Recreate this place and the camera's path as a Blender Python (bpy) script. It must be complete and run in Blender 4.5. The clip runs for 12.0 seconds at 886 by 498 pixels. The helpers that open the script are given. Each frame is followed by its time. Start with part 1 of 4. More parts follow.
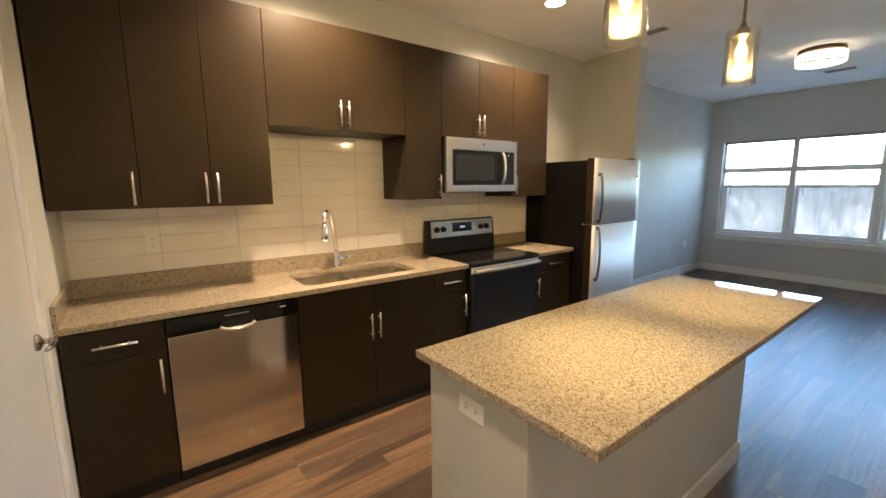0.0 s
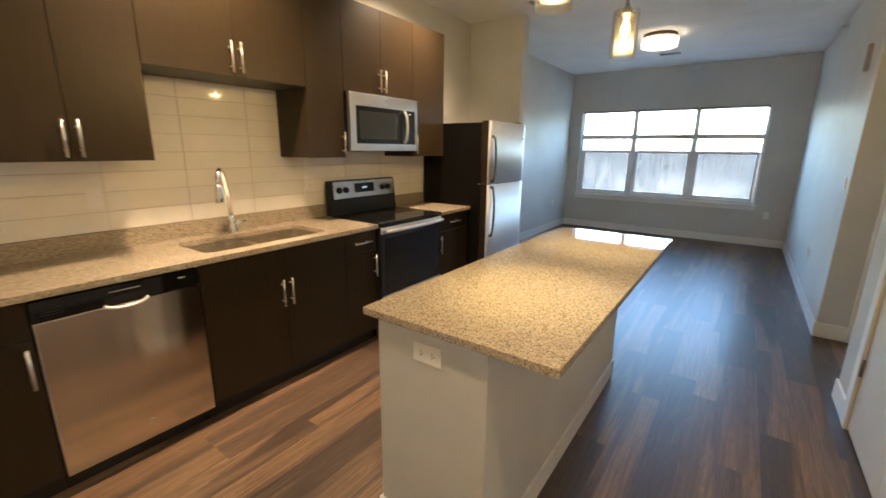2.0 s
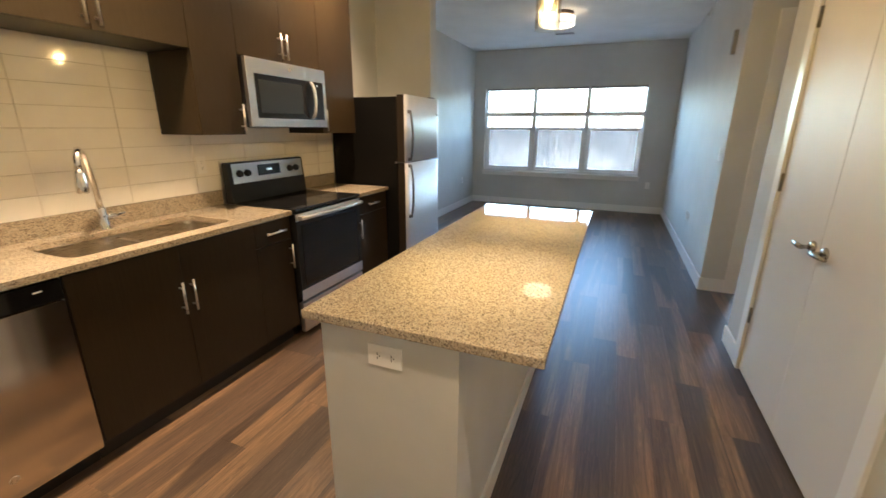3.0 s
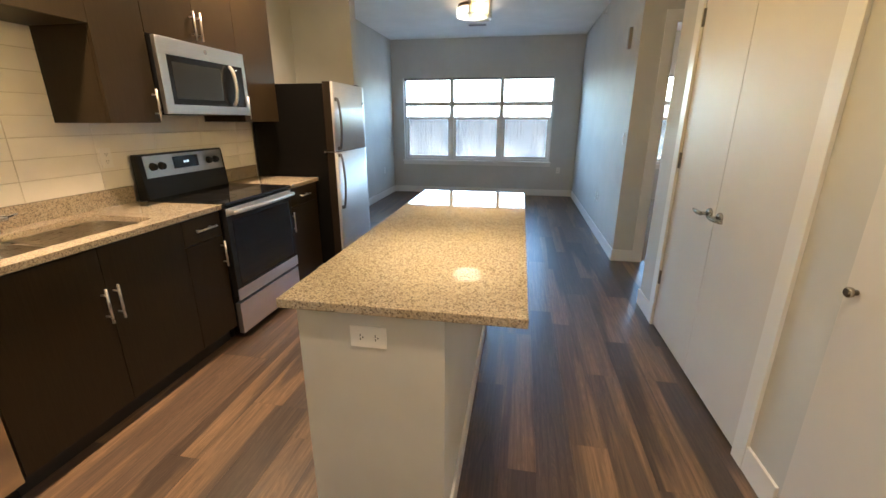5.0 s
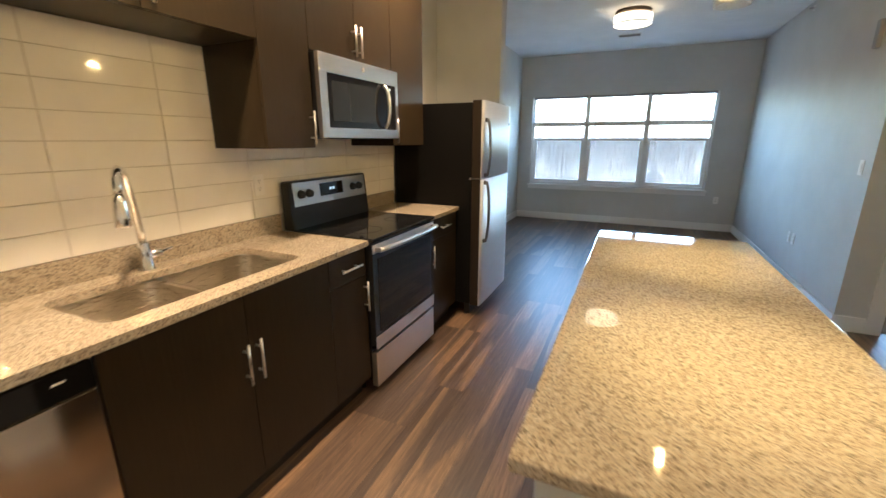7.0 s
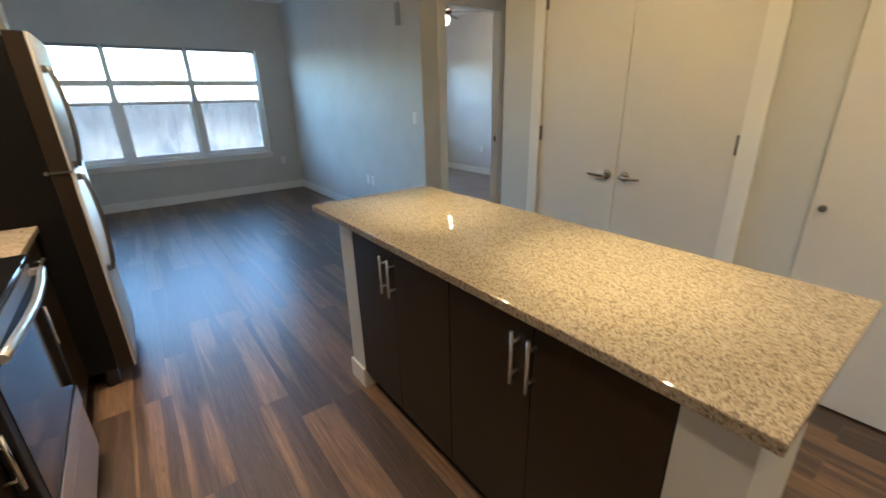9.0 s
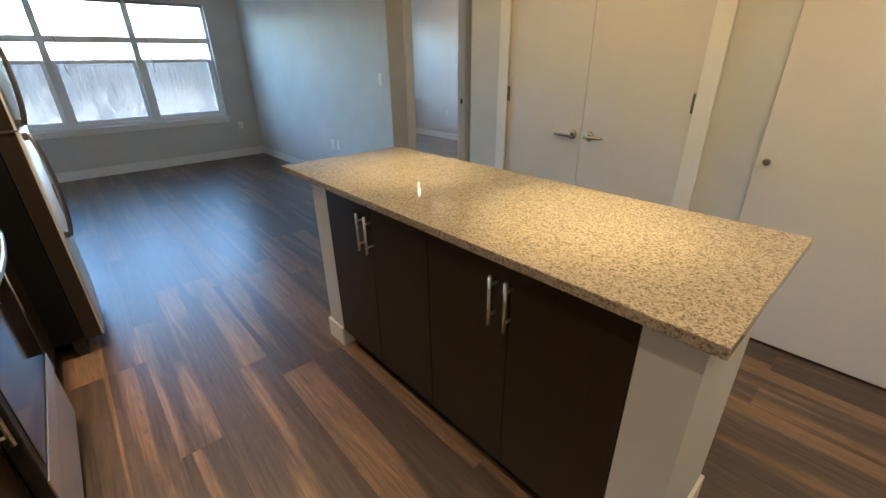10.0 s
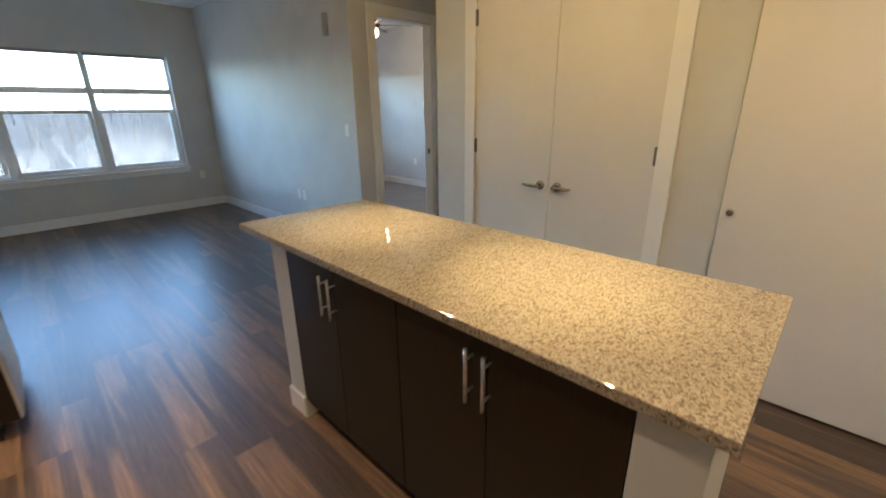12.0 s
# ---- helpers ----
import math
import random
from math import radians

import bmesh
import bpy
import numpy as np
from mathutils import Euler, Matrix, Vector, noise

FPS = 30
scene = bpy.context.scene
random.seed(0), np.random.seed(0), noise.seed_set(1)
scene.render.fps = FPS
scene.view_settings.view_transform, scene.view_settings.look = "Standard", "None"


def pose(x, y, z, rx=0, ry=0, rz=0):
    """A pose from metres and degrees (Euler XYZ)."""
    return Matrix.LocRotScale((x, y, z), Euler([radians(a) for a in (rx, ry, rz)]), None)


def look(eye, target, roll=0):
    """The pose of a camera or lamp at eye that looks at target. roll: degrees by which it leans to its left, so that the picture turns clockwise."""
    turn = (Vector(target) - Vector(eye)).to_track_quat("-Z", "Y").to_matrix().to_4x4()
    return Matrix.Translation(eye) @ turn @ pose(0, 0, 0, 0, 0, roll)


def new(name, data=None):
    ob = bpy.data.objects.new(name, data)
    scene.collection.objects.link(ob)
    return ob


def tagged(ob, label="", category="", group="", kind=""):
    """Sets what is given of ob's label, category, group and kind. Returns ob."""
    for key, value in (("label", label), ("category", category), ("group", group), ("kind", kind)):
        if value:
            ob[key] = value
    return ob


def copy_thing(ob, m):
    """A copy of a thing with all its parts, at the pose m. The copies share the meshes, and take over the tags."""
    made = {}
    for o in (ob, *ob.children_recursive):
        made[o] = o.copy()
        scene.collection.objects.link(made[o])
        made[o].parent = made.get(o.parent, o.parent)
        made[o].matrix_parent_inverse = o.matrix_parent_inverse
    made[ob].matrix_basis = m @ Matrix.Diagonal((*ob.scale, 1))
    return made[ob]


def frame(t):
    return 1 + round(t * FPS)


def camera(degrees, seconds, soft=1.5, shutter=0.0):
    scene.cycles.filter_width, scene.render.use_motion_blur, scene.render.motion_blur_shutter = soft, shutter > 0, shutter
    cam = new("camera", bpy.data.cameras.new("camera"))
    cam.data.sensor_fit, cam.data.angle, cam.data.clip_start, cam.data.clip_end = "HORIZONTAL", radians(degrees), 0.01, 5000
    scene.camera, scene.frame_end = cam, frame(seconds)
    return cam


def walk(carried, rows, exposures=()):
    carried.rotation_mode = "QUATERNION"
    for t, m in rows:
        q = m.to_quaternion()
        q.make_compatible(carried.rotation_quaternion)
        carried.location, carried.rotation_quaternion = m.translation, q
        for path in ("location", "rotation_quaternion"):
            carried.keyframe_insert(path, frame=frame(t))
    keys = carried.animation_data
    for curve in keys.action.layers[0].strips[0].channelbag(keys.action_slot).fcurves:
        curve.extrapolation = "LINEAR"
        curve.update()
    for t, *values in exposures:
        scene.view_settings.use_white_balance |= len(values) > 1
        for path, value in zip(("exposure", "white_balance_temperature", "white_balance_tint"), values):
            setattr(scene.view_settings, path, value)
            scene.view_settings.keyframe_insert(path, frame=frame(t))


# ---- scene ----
cam = camera(94.1, 12.0, shutter=0.5)
PATH = [
    (0, (-2.009, -2.964, 1.507), (-0.816, -1.388, 1.202), -0.5),
    (0.5, (-2.091, -2.941, 1.513), (-0.814, -1.441, 1.168), -0.4),
    (1, (-2.185, -2.91, 1.502), (-0.816, -1.505, 1.114), -0.2),
    (1.5, (-2.268, -2.888, 1.492), (-0.798, -1.603, 1.057), 0.2),
    (2, (-2.205, -2.818, 1.48), (-0.626, -1.686, 1.004), 0.6),
    (2.5, (-2.112, -2.713, 1.455), (-0.422, -1.776, 0.939), 0.6),
    (3, (-2.142, -2.601, 1.454), (-0.365, -1.879, 0.89), 0.4),
    (3.5, (-2.195, -2.502, 1.431), (-0.361, -1.982, 0.826), 0.2),
    (3.7, (-2.221, -2.483, 1.419), (-0.374, -2.03, 0.8), 0.1),
    (5.3, (-2.248, -2.441, 1.431), (-0.37, -2.102, 0.833), 0.2),
    (5.5, (-2.238, -2.429, 1.434), (-0.358, -2.066, 0.855), 0.4),
    (6, (-2.182, -2.367, 1.432), (-0.329, -1.858, 0.88), 0.4),
    (6.5, (-1.99, -2.168, 1.429), (-0.214, -1.406, 0.912), -0.4),
    (6.7, (-1.925, -2.068, 1.446), (-0.192, -1.215, 0.929), 0.1),
    (8.3, (-1.329, -1.233, 1.429), (0.53, -1.698, 0.856), -2.3),
    (8.5, (-1.305, -1.179, 1.432), (0.455, -1.904, 0.819), -2.3),
    (9, (-1.305, -1.042, 1.431), (0.202, -2.161, 0.74), -1.4),
    (9.5, (-1.321, -0.985, 1.413), (0.078, -2.184, 0.636), -1.0),
    (10, (-1.331, -0.968, 1.398), (0.03, -2.174, 0.566), -0.9),
    (10.5, (-1.334, -0.963, 1.396), (0.026, -2.169, 0.562), -0.9),
    (11, (-1.328, -0.961, 1.403), (0.039, -2.175, 0.593), -1.0),
    (11.5, (-1.31, -0.977, 1.409), (0.057, -2.223, 0.648), -1.0),
    (12, (-1.247, -1.051, 1.427), (0.069, -2.414, 0.784), -0.7),
]
walk(cam, [(t, look(eye, target, roll)) for t, eye, target, roll in PATH], [(0, 5.43, 5780, 4), (6.5, 5.48, 5660, 4), (8.5, 5.26, 5250, 1), (9.5, 5.24, 5460, 3), (12, 5.23, 5560, 4)])
SKY, CAN_W, HALL_W, PEND_W, DRUM_GLOW = 0.15, 10.2, 4.2, 0.57, 0.09
WARM, AMBER_LIGHT = (1.0, 0.655, 0.38), (1.0, 0.67, 0.30)

# ---- world, sun, lamps ----
world = bpy.data.worlds.new("sky")
scene.world = world
world.use_nodes = True
wn = world.node_tree.nodes
sky = wn.new("ShaderNodeTexSky")
sky.sky_type = "NISHITA"
sky.sun_disc = False
sky.sun_elevation = radians(38)
sky.sun_rotation = radians(250)
sky.air_density, sky.dust_density, sky.ozone_density = 1.0, 2.4, 0.85
world.node_tree.links.new(sky.outputs[0], wn["Background"].inputs[0])
wn["Background"].inputs[1].default_value = SKY


def lamp(name, kind, place, power, colour, size=0.1, target=None, cone=140):
    data = bpy.data.lights.new(name, kind)
    data.energy, data.color = power, colour
    if kind == "AREA":
        data.shape, data.size = "DISK", size
    elif kind == "SPOT":
        data.spot_size, data.spot_blend, data.shadow_soft_size = radians(cone), 1.0, size / 2
    elif kind == "SUN":
        data.angle = size
    else:
        data.shadow_soft_size = size
    ob = new(name, data)
    ob.matrix_world = look(place, target) if target else Matrix.Translation(place)
    return ob


lamp("sun", "SUN", (0, 0, 20), 1.1, (1.0, 0.93, 0.84), radians(12), (9.4, 3.4, 12))
CANS = [(-1.06, -0.78), (0.74, -0.78)]
for cx, cy in CANS:
    lamp("downlight", "SPOT", (cx, cy, 2.868), CAN_W, WARM, 0.15, (cx, cy + 1.25, 0), 120)
HALL_CAN = (-1.82, -2.66)
lamp("downlight", "SPOT", (*HALL_CAN, 2.868), HALL_W, WARM, 0.12, (*HALL_CAN, 0), 112)
PENDANTS = [(-0.683, -2.19), (0.314, -2.19)]
for cx, cy in PENDANTS:
    lamp("pendant_bulb_light", "POINT", (cx, cy, 2.034), PEND_W, AMBER_LIGHT, 0.02)
    lamp("pendant_bulb_beam", "SPOT", (cx, cy, 2.03), 3.9 * PEND_W, AMBER_LIGHT, 0.03, (cx, cy, 0), 50)
lamp("bedroom_fan_light", "POINT", (4.15, -5.22, 2.36), 0.7, WARM, 0.05)


# ---- materials ----
class Mat:
    """A small builder of node materials."""

    def __init__(self, name, colour=(0.5, 0.5, 0.5), rough=0.5, metal=0.0):
        self.m = bpy.data.materials.new(name)
        self.m.use_nodes = True
        self.n, self.l = self.m.node_tree.nodes, self.m.node_tree.links
        self.b = self.n["Principled BSDF"]
        self.b.inputs["Base Color"].default_value = (*colour, 1)
        self.b.inputs["Roughness"].default_value = rough
        self.b.inputs["Metallic"].default_value = metal

    def node(self, kind, **inputs):
        nd = self.n.new(kind)
        for key, value in inputs.items():
            nd.inputs[key.replace("_", " ")].default_value = value
        return nd

    def link(self, a, b):
        self.l.new(a, b)
        return self

    def coords(self, scale=(1, 1, 1), shift=False):
        tc = self.node("ShaderNodeTexCoord")
        mp = self.node("ShaderNodeMapping", Scale=scale)
        src = tc.outputs["Object"]
        if shift:
            info = self.node("ShaderNodeObjectInfo")
            mul = self.node("ShaderNodeMath")
            mul.operation = "MULTIPLY"
            mul.inputs[1].default_value = 57.0
            self.link(info.outputs["Random"], mul.inputs[0])
            add = self.node("ShaderNodeVectorMath")
            self.link(src, add.inputs[0]).link(mul.outputs[0], add.inputs[1])
            src = add.outputs[0]
        self.link(src, mp.inputs[0])
        return mp.outputs[0]

    def noise(self, vec, scale, detail=4.0, rough=0.55, distort=0.0):
        nd = self.node("ShaderNodeTexNoise", Scale=scale, Detail=detail, Roughness=rough, Distortion=distort)
        self.link(vec, nd.inputs["Vector"])
        return nd.outputs[0]

    def ramp(self, fac, stops, constant=False):
        nd = self.node("ShaderNodeValToRGB")
        if constant:
            nd.color_ramp.interpolation = "CONSTANT"
        el = nd.color_ramp.elements
        while len(el) < len(stops):
            el.new(0.5)
        for e, (p, c) in zip(el, stops):
            e.position, e.color = p, (*c, 1)
        self.link(fac, nd.inputs[0])
        return nd.outputs[0]

    def mix(self, fac, a, b, mode="MIX"):
        nd = self.node("ShaderNodeMix")
        nd.data_type, nd.blend_type = "RGBA", mode
        for src, socket in ((fac, nd.inputs[0]), (a, nd.inputs[6]), (b, nd.inputs[7])):
            if isinstance(src, (int, float)):
                socket.default_value = src
            elif isinstance(src, tuple):
                socket.default_value = (*src, 1)
            else:
                self.link(src, socket)
        return nd.outputs[2]

    def colour(self, out):
        return self.link(out, self.b.inputs["Base Color"])

    def rough(self, fac, lo, hi):
        nd = self.node("ShaderNodeMapRange", To_Min=lo, To_Max=hi)
        self.link(fac, nd.inputs[0]).link(nd.outputs[0], self.b.inputs["Roughness"])
        return self

    def bump(self, height, strength, distance=0.002):
        nd = self.node("ShaderNodeBump", Strength=strength, Distance=distance)
        self.link(height, nd.inputs["Height"]).link(nd.outputs[0], self.b.inputs["Normal"])
        return self


def paint(name, colour, rough=0.55, texture=0.12, mottling=0.05):
    """Rolled wall or sprayed trim paint with a faint orange-peel and slight unevenness."""
    k = Mat(name, colour, rough)
    v = k.coords()
    dark = tuple(c * (1 - mottling) for c in colour)
    light = tuple(min(1, c * (1 + mottling)) for c in colour)
    k.colour(k.ramp(k.noise(v, 2.3, 5), [(0.3, dark), (0.7, light)]))
    k.rough(k.noise(v, 9, 3), rough - 0.06, rough + 0.06)
    k.bump(k.noise(v, 420, 2), texture, 0.001)
    return k.m


WALL = paint("greige_wall_paint", (0.585, 0.578, 0.545), 0.66, 0.25)
CEIL = paint("ceiling_paint", (0.87, 0.86, 0.84), 0.8, 0.5)
TRIM = paint("white_trim_paint", (0.80, 0.785, 0.75), 0.32, 0.06, 0.02)
DOORP = paint("white_door_paint", (0.69, 0.655, 0.605), 0.46, 0.10, 0.03)
VINYL = paint("white_window_vinyl", (0.82, 0.83, 0.83), 0.35, 0.02, 0.02)
PLASTIC = paint("white_plastic", (0.82, 0.80, 0.76), 0.35, 0.01, 0.01)
RAIL = paint("grey_blind_rail", (0.34, 0.33, 0.35), 0.5, 0.02)
CHIME = paint("pale_grey_plastic", (0.34, 0.33, 0.32), 0.4, 0.02)


def laminate():
    k = Mat("espresso_laminate", (0.0239, 0.0195, 0.0121), 0.42)
    v = k.coords((1, 1, 1), True)
    st = k.node("ShaderNodeMapping", Scale=(60, 60, 2.2))
    k.link(v, st.inputs[0])
    fine = k.noise(st.outputs[0], 3.2, 5, 0.65, 0.4)
    broad = k.noise(v, 2.1, 3)
    a = k.ramp(fine, [(0.3, (0.0190, 0.0122, 0.0056)), (0.55, (0.0285, 0.0188, 0.0094)), (0.78, (0.0400, 0.0272, 0.0140))])
    k.colour(k.mix(0.35, a, k.ramp(broad, [(0.35, (0.0208, 0.0138, 0.0068)), (0.65, (0.0325, 0.0222, 0.0112))])))
    k.rough(fine, 0.30, 0.40)
    k.b.inputs["Specular IOR Level"].default_value = 0.24
    k.bump(fine, 0.10, 0.0006)
    return k.m


LAMINATE = laminate()
CABINSIDE = paint("dark_cabinet_carcass", (0.035, 0.028, 0.022), 0.5, 0.05)
TOEKICK = paint("black_toe_kick", (0.015, 0.013, 0.012), 0.5, 0.05)


def granite():
    k = Mat("speckled_granite", (0.5, 0.42, 0.32), 0.14)
    v = k.coords()
    w = k.noise(v, 60, 3)
    warp = k.node("ShaderNodeVectorMath")
    warp.operation = "MULTIPLY_ADD"
    warp.inputs[1].default_value = (0.012, 0.012, 0.012)
    k.link(w, warp.inputs[0]).link(v, warp.inputs[2])
    vo = k.node("ShaderNodeTexVoronoi", Scale=205.0)
    k.link(warp.outputs[0], vo.inputs["Vector"])
    sep = k.node("ShaderNodeSeparateColor")
    k.link(vo.outputs["Color"], sep.inputs[0])
    grains = k.ramp(sep.outputs[0], [(0.0, (0.05, 0.035, 0.024)), (0.13, (0.1777, 0.1309, 0.0889)), (0.22, (0.3086, 0.2431, 0.1683)), (0.45, (0.4208, 0.3460, 0.2478)), (0.78, (0.5049, 0.4347, 0.3319)), (0.94, (0.2244, 0.1963, 0.1590))], True)
    vo2 = k.node("ShaderNodeTexVoronoi", Scale=420.0)
    k.link(v, vo2.inputs["Vector"])
    sep2 = k.node("ShaderNodeSeparateColor")
    k.link(vo2.outputs["Color"], sep2.inputs[0])
    fine = k.ramp(sep2.outputs[1], [(0.0, (0.1309, 0.0935, 0.0655)), (0.18, (0.3740, 0.3086, 0.2244)), (0.6, (0.4675, 0.4021, 0.3086))], True)
    cloud = k.ramp(k.noise(v, 7, 4), [(0.35, (0.3553, 0.2899, 0.2057)), (0.65, (0.4675, 0.4021, 0.2992))])
    k.colour(k.mix(0.15, k.mix(0.30, grains, fine), cloud))
    k.rough(k.noise(v, 30, 3), 0.015, 0.04)
    return k.m


GRANITE = granite()


def planks():
    """Wood-look vinyl plank: a tone of its own for each plank, long cathedral grain and tan sapwood streaks."""
    k = Mat("vinyl_plank", (0.15, 0.1, 0.07), 0.36)
    v = k.coords((1, 1, 1), True)
    info = k.node("ShaderNodeObjectInfo")
    st = k.node("ShaderNodeMapping", Scale=(0.26, 4.4, 1))
    k.link(v, st.inputs[0])
    broad = k.noise(st.outputs[0], 1.25, 2, 0.45, 0.5)
    st2 = k.node("ShaderNodeMapping", Scale=(0.75, 8.5, 1))
    k.link(v, st2.inputs[0])
    wave = k.noise(st2.outputs[0], 2.0, 4, 0.58, 2.6)
    st3 = k.node("ShaderNodeMapping", Scale=(1.6, 52.0, 1))
    k.link(v, st3.inputs[0])
    fine = k.noise(st3.outputs[0], 1.6, 4, 0.6, 0.3)
    heart = k.ramp(info.outputs["Random"], [(0.0, (0.050, 0.034, 0.025)), (0.3, (0.084, 0.055, 0.040)), (0.5, (0.061, 0.041, 0.031)), (0.8, (0.096, 0.062, 0.044)), (1.0, (0.120, 0.077, 0.052))])
    sap = k.mix(broad, (0.132, 0.083, 0.050), (0.212, 0.132, 0.077))
    where_sap = k.ramp(broad, [(0.51, (0, 0, 0)), (0.56, (1, 1, 1))])
    base = k.mix(where_sap, heart, sap)
    rings = k.ramp(wave, [(0.33, (0.56, 0.54, 0.52)), (0.44, (1.02, 1.02, 1.02)), (0.50, (0.78, 0.77, 0.76)), (0.58, (1.28, 1.26, 1.22)), (0.68, (0.82, 0.81, 0.80))])
    grain = k.ramp(fine, [(0.3, (0.62, 0.60, 0.58)), (0.7, (1.25, 1.24, 1.22))])
    k.colour(k.mix(1.0, k.mix(0.85, base, rings, "MULTIPLY"), grain, "MULTIPLY"))
    k.rough(wave, 0.32, 0.40)
    k.b.inputs["Specular IOR Level"].default_value = 0.75
    k.bump(fine, 0.08, 0.0006)
    return k.m


PLANK = planks()
UNDERLAY = paint("dark_underlay", (0.03, 0.022, 0.017), 0.8, 0.1)


def carpet():
    k = Mat("grey_carpet", (0.28, 0.26, 0.24), 0.95)
    v = k.coords()
    f = k.noise(v, 260, 3)
    k.colour(k.mix(0.6, k.ramp(f, [(0.3, (0.17, 0.16, 0.15)), (0.7, (0.36, 0.34, 0.32))]), k.ramp(k.noise(v, 3, 4), [(0.3, (0.23, 0.22, 0.20)), (0.7, (0.32, 0.30, 0.28))])))
    k.bump(f, 0.8, 0.006)
    return k.m


CARPET = carpet()


def tile():
    k = Mat("glazed_cream_tile", (0.72, 0.69, 0.62), 0.10)
    v = k.coords((1, 1, 1), True)
    k.colour(k.ramp(k.noise(v, 5, 4), [(0.3, (0.80, 0.765, 0.69)), (0.7, (0.86, 0.825, 0.755))]))
    k.rough(k.noise(v, 14, 3), 0.04, 0.08)
    k.bump(k.noise(v, 11, 2), 0.10, 0.003)
    return k.m


TILE = tile()
GROUT = paint("sandy_grout", (0.62, 0.57, 0.49), 0.9, 0.6)


def steel(name, colour=(0.80, 0.775, 0.74), rough=0.32, along=(1.5, 90, 90)):
    """Brushed stainless steel, grain along x."""
    k = Mat(name, colour, rough, 1.0)
    v = k.coords(along)
    f = k.noise(v, 5, 4, 0.7)
    k.colour(k.mix(0.5, colour, k.ramp(f, [(0.35, tuple(c * 0.86 for c in colour)), (0.65, tuple(min(1, c * 1.1) for c in colour))])))
    k.rough(f, rough - 0.07, rough + 0.08)
    return k.m


STEEL = steel("brushed_stainless_steel")
FRSTEEL = steel("refrigerator_steel", (0.80, 0.795, 0.785), 0.58)


def streaked_steel():
    """Stainless sheet with the slow upright waves of a large thin door."""
    k = Mat("dishwasher_steel", (0.76, 0.695, 0.60), 0.24, 1.0)
    v = k.coords()
    slow = k.node("ShaderNodeMapping", Scale=(3.6, 1.0, 0.2))
    k.link(v, slow.inputs[0])
    f = k.noise(k.coords((2, 120, 120)), 5, 3, 0.6)
    k.rough(f, 0.11, 0.19)
    k.bump(k.noise(slow.outputs[0], 1.6, 1, 0.4), 0.4, 0.02)
    return k.m


DWSTEEL = streaked_steel()
# nickel in a darker tone than NICKEL, for the door levers and knob
DARKNICKEL = steel("darker_nickel", (0.40, 0.375, 0.34), 0.24, (40, 40, 4))
HINGE = steel("hinge_nickel", (0.22, 0.20, 0.175), 0.4, (40, 40, 4))
DARKSTEEL = steel("dark_handle_steel", (0.20, 0.19, 0.18), 0.30)
NICKEL = steel("satin_nickel", (0.66, 0.63, 0.58), 0.28, (40, 40, 4))
CHROME = Mat("chrome", (0.78, 0.77, 0.75), 0.07, 1.0).m
BASIN = steel("sink_steel", (0.62, 0.57, 0.49), 0.28, (3, 3, 60))
BRONZE = Mat("dark_bronze_metal", (0.12, 0.09, 0.07), 0.35, 0.9).m
BLACKGLASS = Mat("black_ceramic_glass", (0.008, 0.008, 0.009), 0.06).m
BLACK = paint("black_plastic", (0.008, 0.0075, 0.007), 0.42, 0.02)
FRTAUPE = paint("taupe_door_edge", (0.022, 0.0155, 0.0105), 0.42, 0.1)
FRSIDE = paint("textured_black_steel", (0.0035, 0.0032, 0.003), 0.5, 0.35)
for m in (FRSIDE, FRTAUPE):
    m.node_tree.nodes["Principled BSDF"].inputs["Specular IOR Level"].default_value = 0.18
GREYMARK = Mat("grey_print", (0.32, 0.31, 0.30), 0.5).m
FAINT = Mat("faint_grey_ring", (0.03, 0.03, 0.03), 0.2).m
DARKHOLE = Mat("dark_slot", (0.01, 0.01, 0.01), 0.8).m
OVENGLASS = Mat("smoked_oven_glass", (0.012, 0.011, 0.011), 0.05).m
MWGLASS = Mat("microwave_window", (0.022, 0.024, 0.025), 0.12).m


def glowing(name, colour, strength):
    k = Mat(name, colour, 0.4)
    k.b.inputs["Emission Color"].default_value = (*colour, 1)
    k.b.inputs["Emission Strength"].default_value = strength
    return k.m


BULB = glowing("bulb_glow", (1.0, 0.80, 0.50), 0.12)
DIFFUSER = glowing("lit_fabric_diffuser", (1.0, 0.80, 0.55), DRUM_GLOW)
CANLENS = glowing("lit_can_lens", (1.0, 0.84, 0.60), 0.8)
FANGLOBE = glowing("lit_fan_globe", (1.0, 0.86, 0.62), 0.25)
DISPLAY = glowing("clock_digits", (0.75, 0.9, 1.0), 0.02)


def clear(name, tint, gloss_rough=0.02):
    """Thin glass: the light goes straight through, with a mirror-like sheen."""
    m = bpy.data.materials.new(name)
    m.use_nodes = True
    n, l = m.node_tree.nodes, m.node_tree.links
    n.remove(n["Principled BSDF"])
    t, g = n.new("ShaderNodeBsdfTransparent"), n.new("ShaderNodeBsdfGlossy")
    t.inputs[0].default_value = (*tint, 1)
    g.inputs["Roughness"].default_value = gloss_rough
    lw = n.new("ShaderNodeLayerWeight")
    lw.inputs[0].default_value = 0.25
    fr = n.new("ShaderNodeMapRange")
    fr.inputs[3].default_value, fr.inputs[4].default_value = 0.03, 0.75
    l.new(lw.outputs["Facing"], fr.inputs[0])
    mx = n.new("ShaderNodeMixShader")
    l.new(fr.outputs[0], mx.inputs[0])
    l.new(t.outputs[0], mx.inputs[1])
    l.new(g.outputs[0], mx.inputs[2])
    l.new(mx.outputs[0], n["Material Output"].inputs[0])
    return m


PANE = clear("window_glass", (0.95, 0.97, 0.97))
AMBER = clear("pale_amber_glass", (0.995, 0.985, 0.945))


